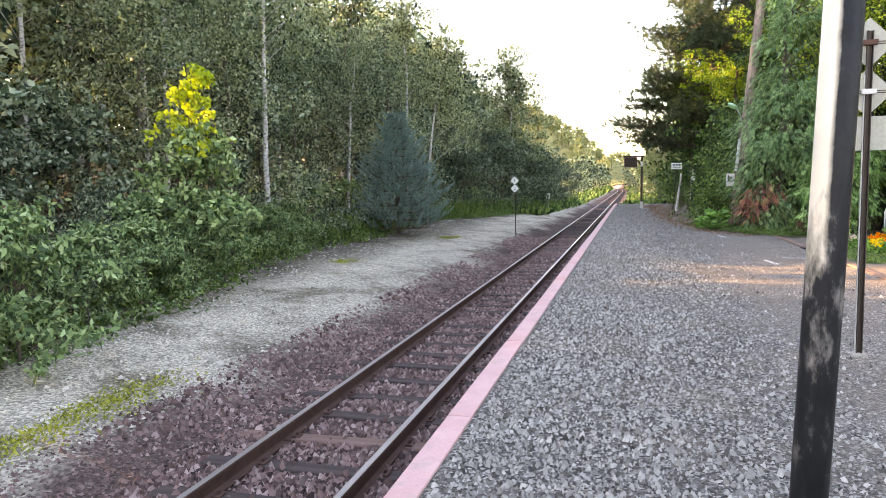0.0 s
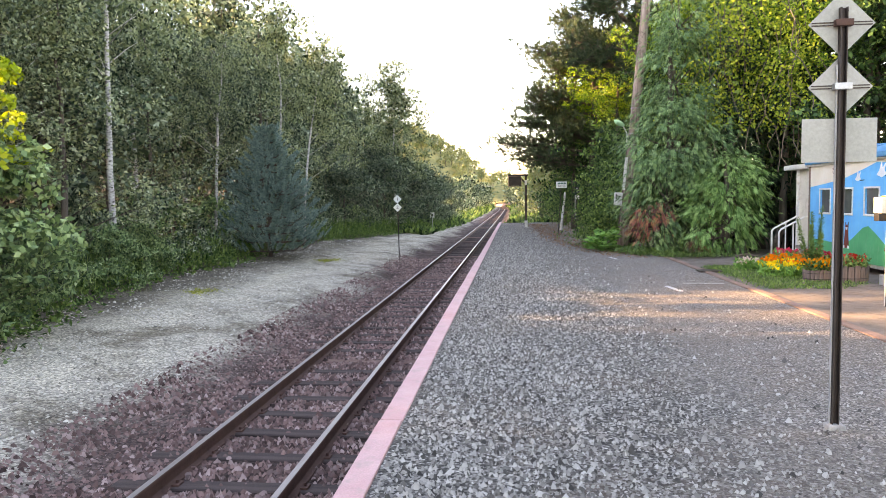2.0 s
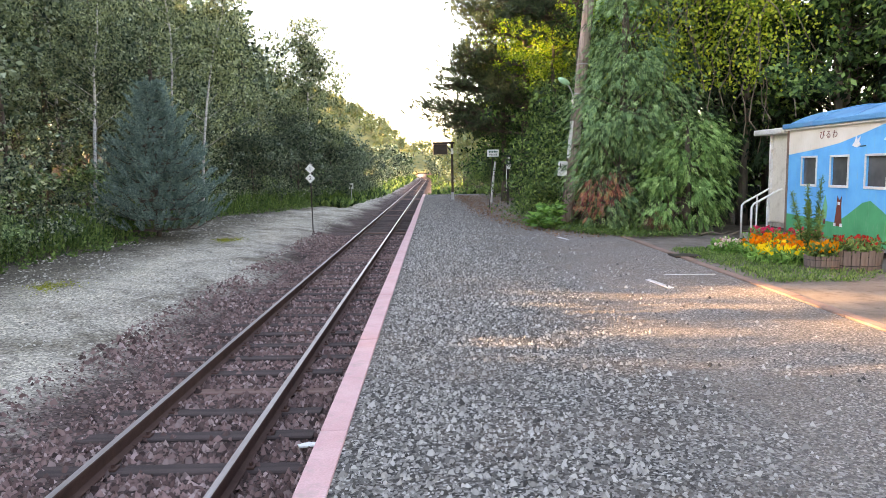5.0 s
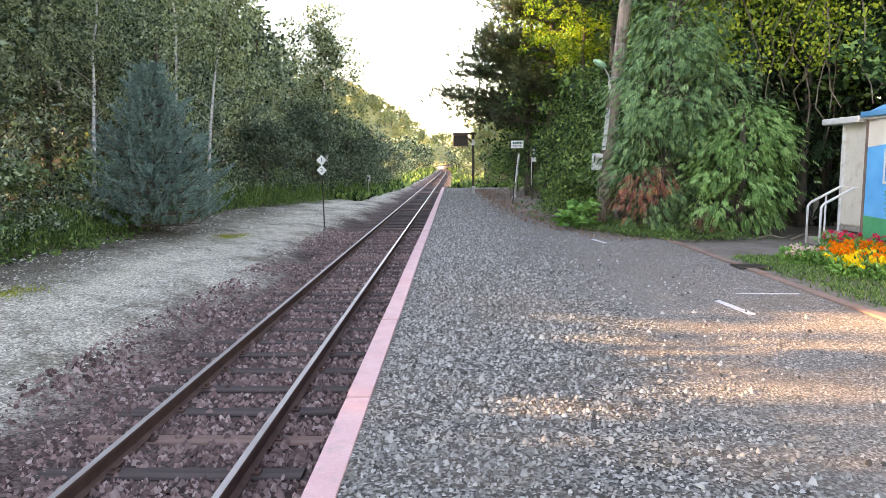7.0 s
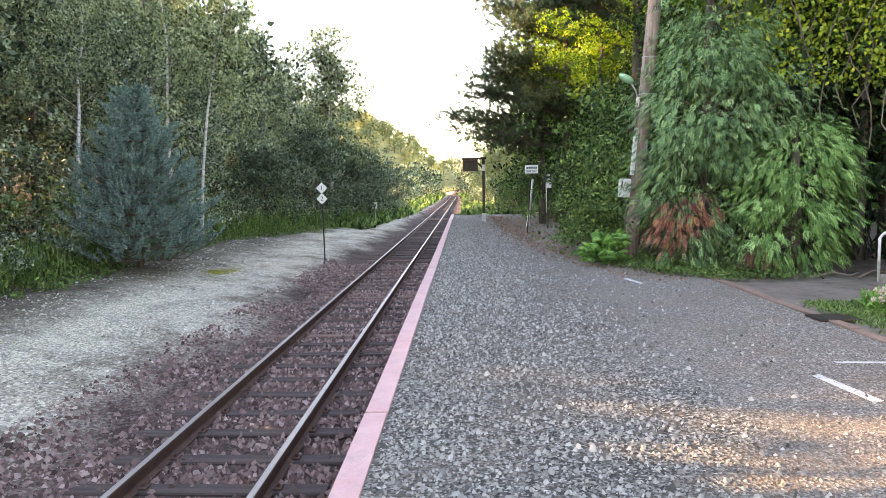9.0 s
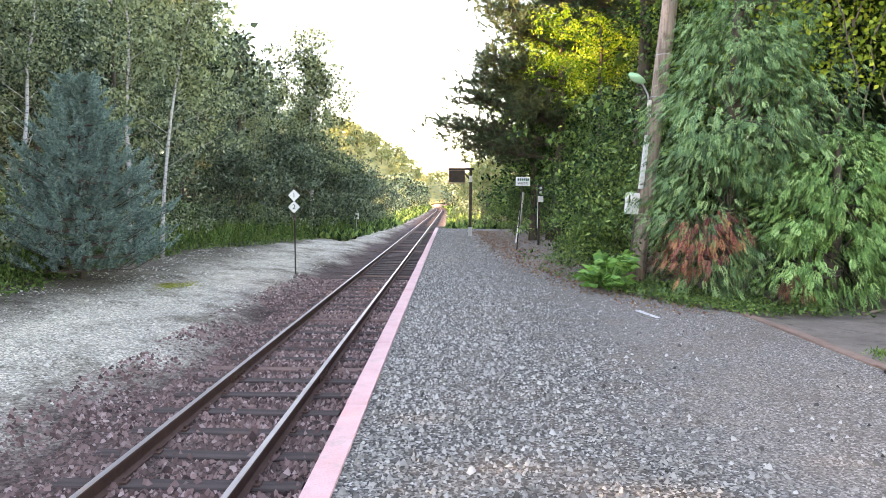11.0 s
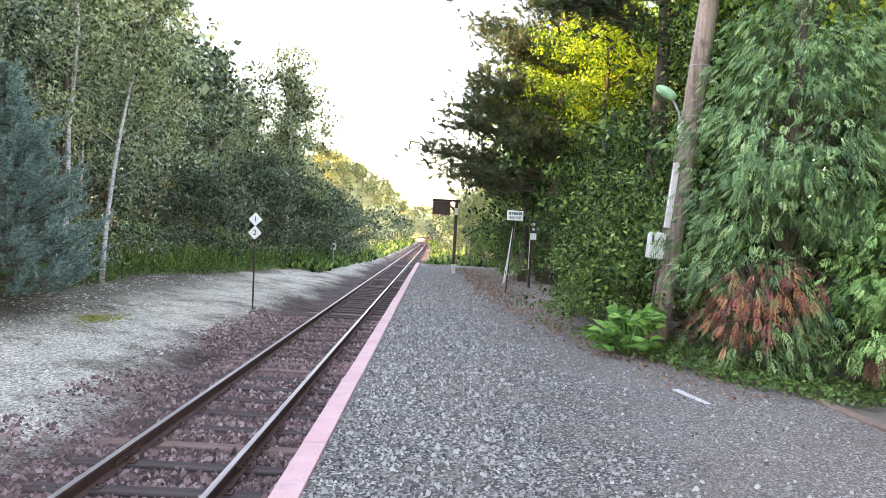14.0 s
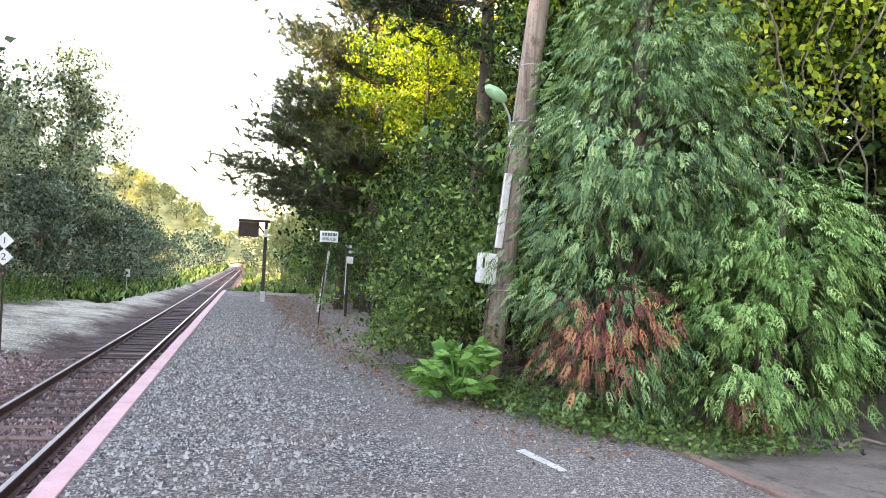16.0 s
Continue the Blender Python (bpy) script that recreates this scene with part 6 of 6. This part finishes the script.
# ---- the flower bed ----
def flower_clump(name, label, places, petal, head, tall, lf=260, cat="flowers"):
    t = thing(name, *places[0], -0.015, label, cat)
    ox, oy = places[0]
    C, D, hp = [], [], []
    for x, y in places:
        k = 18
        a, rd = rng.random(k) * 6.283, np.sqrt(rng.random(k)) * 0.2
        h = tall * (0.7 + 0.5 * rng.random(k))
        hp.append(np.stack([x - ox + rd * np.cos(a), y - oy + rd * np.sin(a), h], -1))
        m = lf
        a, rd = rng.random(m) * 6.283, np.sqrt(rng.random(m)) * 0.24
        C.append(np.stack([x - ox + rd * np.cos(a), y - oy + rd * np.sin(a), tall * 0.95 * rng.random(m)], -1))
    C, hp = np.concatenate(C), np.concatenate(hp)
    hang("leaves", polys("leaves", leaf_points(C, rng.normal(size=C.shape) + (0, 0, 0.5), 0.06 + 0.05 * rng.random(len(C)), 0.35), 4), "lf_fresh", t)
    P = np.repeat(hp, 9, 0) + rng.normal(size=(len(hp) * 9, 3)) * head * 0.18
    hang("blossoms", polys("blossoms", leaf_points(P, rng.normal(size=P.shape) + (0, 0, 0.6), head * (0.6 + 0.5 * rng.random(len(P))), 0.9), 4), petal, t)
    bm = bmesh.new()
    for h in hp[::3]:
        tube(bm, [(h[0] * 0.98, h[1] * 0.98, 0), tuple(h)], 0.004, 4)
    tagged(part("stalk", bm, "lf_fresh", t), kind="stuff")
    return t


flower_clump("marigolds", "orange marigolds in the flower bed", [(7.3, 18.7), (7.55, 19.1), (7.2, 18.2), (7.6, 18.5), (7.35, 17.8), (7.9, 19.0), (7.8, 18.2), (7.6, 17.7)], "fl_orange", 0.055, 0.24)
flower_clump("yellow_marigolds", "yellow marigolds in the flower bed", [(7.1, 18.1), (7.05, 17.8), (7.3, 17.55), (7.45, 18.3)], "fl_yellow", 0.052, 0.22)
flower_clump("begonias", "pink and white flowers at the bed's end", [(6.95, 18.95), (7.05, 19.2), (7.15, 18.85)], "fl_pink", 0.04, 0.19)
flower_clump("red_flowers", "red flowers behind the marigolds", [(7.95, 19.6), (8.2, 19.3), (8.25, 18.8), (8.0, 20.0)], "fl_red", 0.045, 0.3)


def planter(x, y, r, h, red):
    t = thing("barrel_planter", x, y, -0.015, "weathered half-barrel planter with red flowers", "planter", "barrel planters")
    k = 22
    for i in range(k):
        a = 2 * math.pi * i / k
        st_ = part("stave", boxed(-0.006, -math.pi * r / k * 0.94, -0.02, 0.018, math.pi * r / k * 0.94, h + random.uniform(-0.012, 0.012), bevel=0.005), "barrel", t)
        st_.matrix_local = pose(r * math.cos(a), r * math.sin(a), 0, 0, 3, math.degrees(a))
    for zz in (h * 0.25, h * 0.72):
        part("hoop", tubed([((r + 0.024) * math.cos(a), (r + 0.024) * math.sin(a), zz) for a in np.linspace(0, 2 * math.pi, 25)], 0.006, 5), "dark_metal", t)
    part("earth", tubed([(0, 0, 0), (0, 0, h - 0.03)], r * 0.97, 18), "soil", t)
    m = 700
    a, rd = rng.random(m) * 6.283, np.sqrt(rng.random(m)) * r * 1.05
    C = np.stack([rd * np.cos(a), rd * np.sin(a), h - 0.03 + 0.14 * rng.random(m)], -1)
    hang("leaves", polys("leaves", leaf_points(C, rng.normal(size=(m, 3)) + (0, 0, 0.5), 0.07, 0.5), 4), "lf_weed", t)
    C = C[::6] + (0, 0, 0.05)
    hang("blossoms", polys("blossoms", leaf_points(C, rng.normal(size=C.shape) * 0.5 + (0, 0, 1), 0.05 + 0.03 * rng.random(len(C)), 0.6), 4), red, t)


planter(7.95, 17.15, 0.33, 0.27, "fl_red")
planter(7.5, 17.1, 0.2, 0.2, "fl_orange")
# tall feathery stalks in the bed
ts = thing("tall_stalks", 7.75, 17.9, -0.015, "tall feathery green stalks rising from the flower bed", "plant")
for k in range(5):
    a = 1.3 * k
    top = np.array((0.14 * math.cos(a) - 0.12 * (k == 2), 0.2 * math.sin(a), 1.25 - 0.12 * k))
    root = np.array((0.06 * math.cos(a), 0.06 * math.sin(a), 0.0))
    part("stalk", tubed([root, (root + top) / 2 + (0.02, 0, 0.03), top], [0.009, 0.007, 0.003], 5), "lf_weed", ts)
    f = 0.2 + 0.8 * rng.random(300)
    C = root + (top - root) * f[:, None]
    hang("leaves", polys("leaves", leaf_points(C, rng.normal(size=(300, 3)) + (0, 0, 0.8), 0.11 * (1.2 - 0.6 * f), 0.14), 4), "lf_weed", ts)

# broad-leaved plant at the pole's foot
bl = thing("broad_leaved_plant", 4.82, 24.1, 0, "bright green broad-leaved plant at the pole's foot", "plant")
bm, V = bmesh.new(), []
for k in range(34):
    a = rng.random() * 6.283
    ln, up_ = 0.22 + 0.36 * rng.random(), 0.15 + 0.42 * rng.random()
    tip = np.array((ln * math.cos(a), ln * math.sin(a) * 0.9, up_))
    mid = tip * (0.5, 0.5, 0.72)
    tube(bm, [(0, 0, 0), mid, tip], [0.008, 0.006, 0.003], 4)
    dr = unit(tip - mid)
    sd_ = unit(np.cross(dr, (0, 0, 1)))
    for j in range(6):
        q = mid + (tip - mid) * (0.25 + 0.15 * j)
        for s in (-1, 1):
            V.append(leaf_points([q], [dr * 0.6 + sd_ * s * 0.9 + (0, 0, -0.45)], 0.17, 0.46)[0])
    V.append(leaf_points([tip], [dr + (0, 0, -0.4)], 0.19, 0.38)[0])
tagged(part("stalk", bm, "lf_fresh", bl), kind="stuff")
hang("leaves", polys("leaves", np.array(V), 4), "lf_fresh", bl)
# yellow-leaved creeper hanging in the trees
cr = thing("creeper", 8.6, 23.6, 0, "yellow-green creeper with pale stems in the trees", "creeper")
bm, C = bmesh.new(), []
for k in range(20):
    x, y = rng.uniform(-1.4, 1.0), rng.uniform(-1.3, 0.5)
    pts = [(x, y, 6.2)]
    while pts[-1][2] > 1.6 + 1.4 * rng.random():
        p = pts[-1]
        pts.append((p[0] + rng.normal() * 0.13, p[1] + rng.normal() * 0.13, p[2] - 0.35))
    tube(bm, pts, 0.011, 5)
    for p in pts:
        for _ in range(7):
            C.append(np.array(p) + rng.normal(size=3) * (0.3, 0.3, 0.2))
C = np.array(C)
C = C[C[:, 2] > 3.1]
C = np.repeat(C, 4, 0) + rng.normal(size=(len(C) * 4, 3)) * 0.1
part("vines", bm, "twig", cr)
hang("leaves", polys("leaves", leaf_points(C, rng.normal(size=C.shape) + (0, 0, -0.5), 0.06 + 0.05 * rng.random(len(C)), 0.7), 4), "lf_creeper", cr)
# pale bare trunks in the dark behind the bed
for x, y, lx in ((11.2, 25.2, -0.5), (12.4, 24.2, 0.3), (10.3, 26.0, 0.2)):
    tr = thing("bare_trunk", x, y, 0, "pale leaning trunk in the dark wood", "tree trunk", "bare trunks")
    part("trunk", tubed([(0, 0, -0.2), (lx * 0.3, 0.05, 1.2), (lx, 0.1, 3.4), (lx * 1.2, 0.1, 6)], [0.2, 0.15, 0.12, 0.08], 9), "twig", tr, smooth=True)
# fallen branches under the hedge
for x, y, a, ln in ((8.6, 22.0, 25, 0.9), (7.9, 21.85, -15, 0.6), (9.3, 22.4, 60, 0.7)):
    br = tagged(part("fallen_branch", tubed([(-ln / 2, 0, 0.02), (-ln * 0.1, 0.05, 0.09), (ln * 0.25, -0.03, 0.05), (ln / 2, 0.06, 0.1)], [0.022, 0.02, 0.015, 0.006], 6), "twig", smooth=True), "dry fallen branch on the soil", "branch", "fallen branches")
    br.matrix_basis = pose(x, y, -0.015, 0, 0, a)
# scrap of paper in the track
tagged(part("paper_scrap", slab([(0, 0), (0.13, 0.03), (0.15, 0.09), (0.06, 0.11), (-0.03, 0.06)], "z", -0.99, -0.975), "sign_white"), "crumpled white scrap of paper on the ballast", "litter").location = (0.98, 13.55, 0)
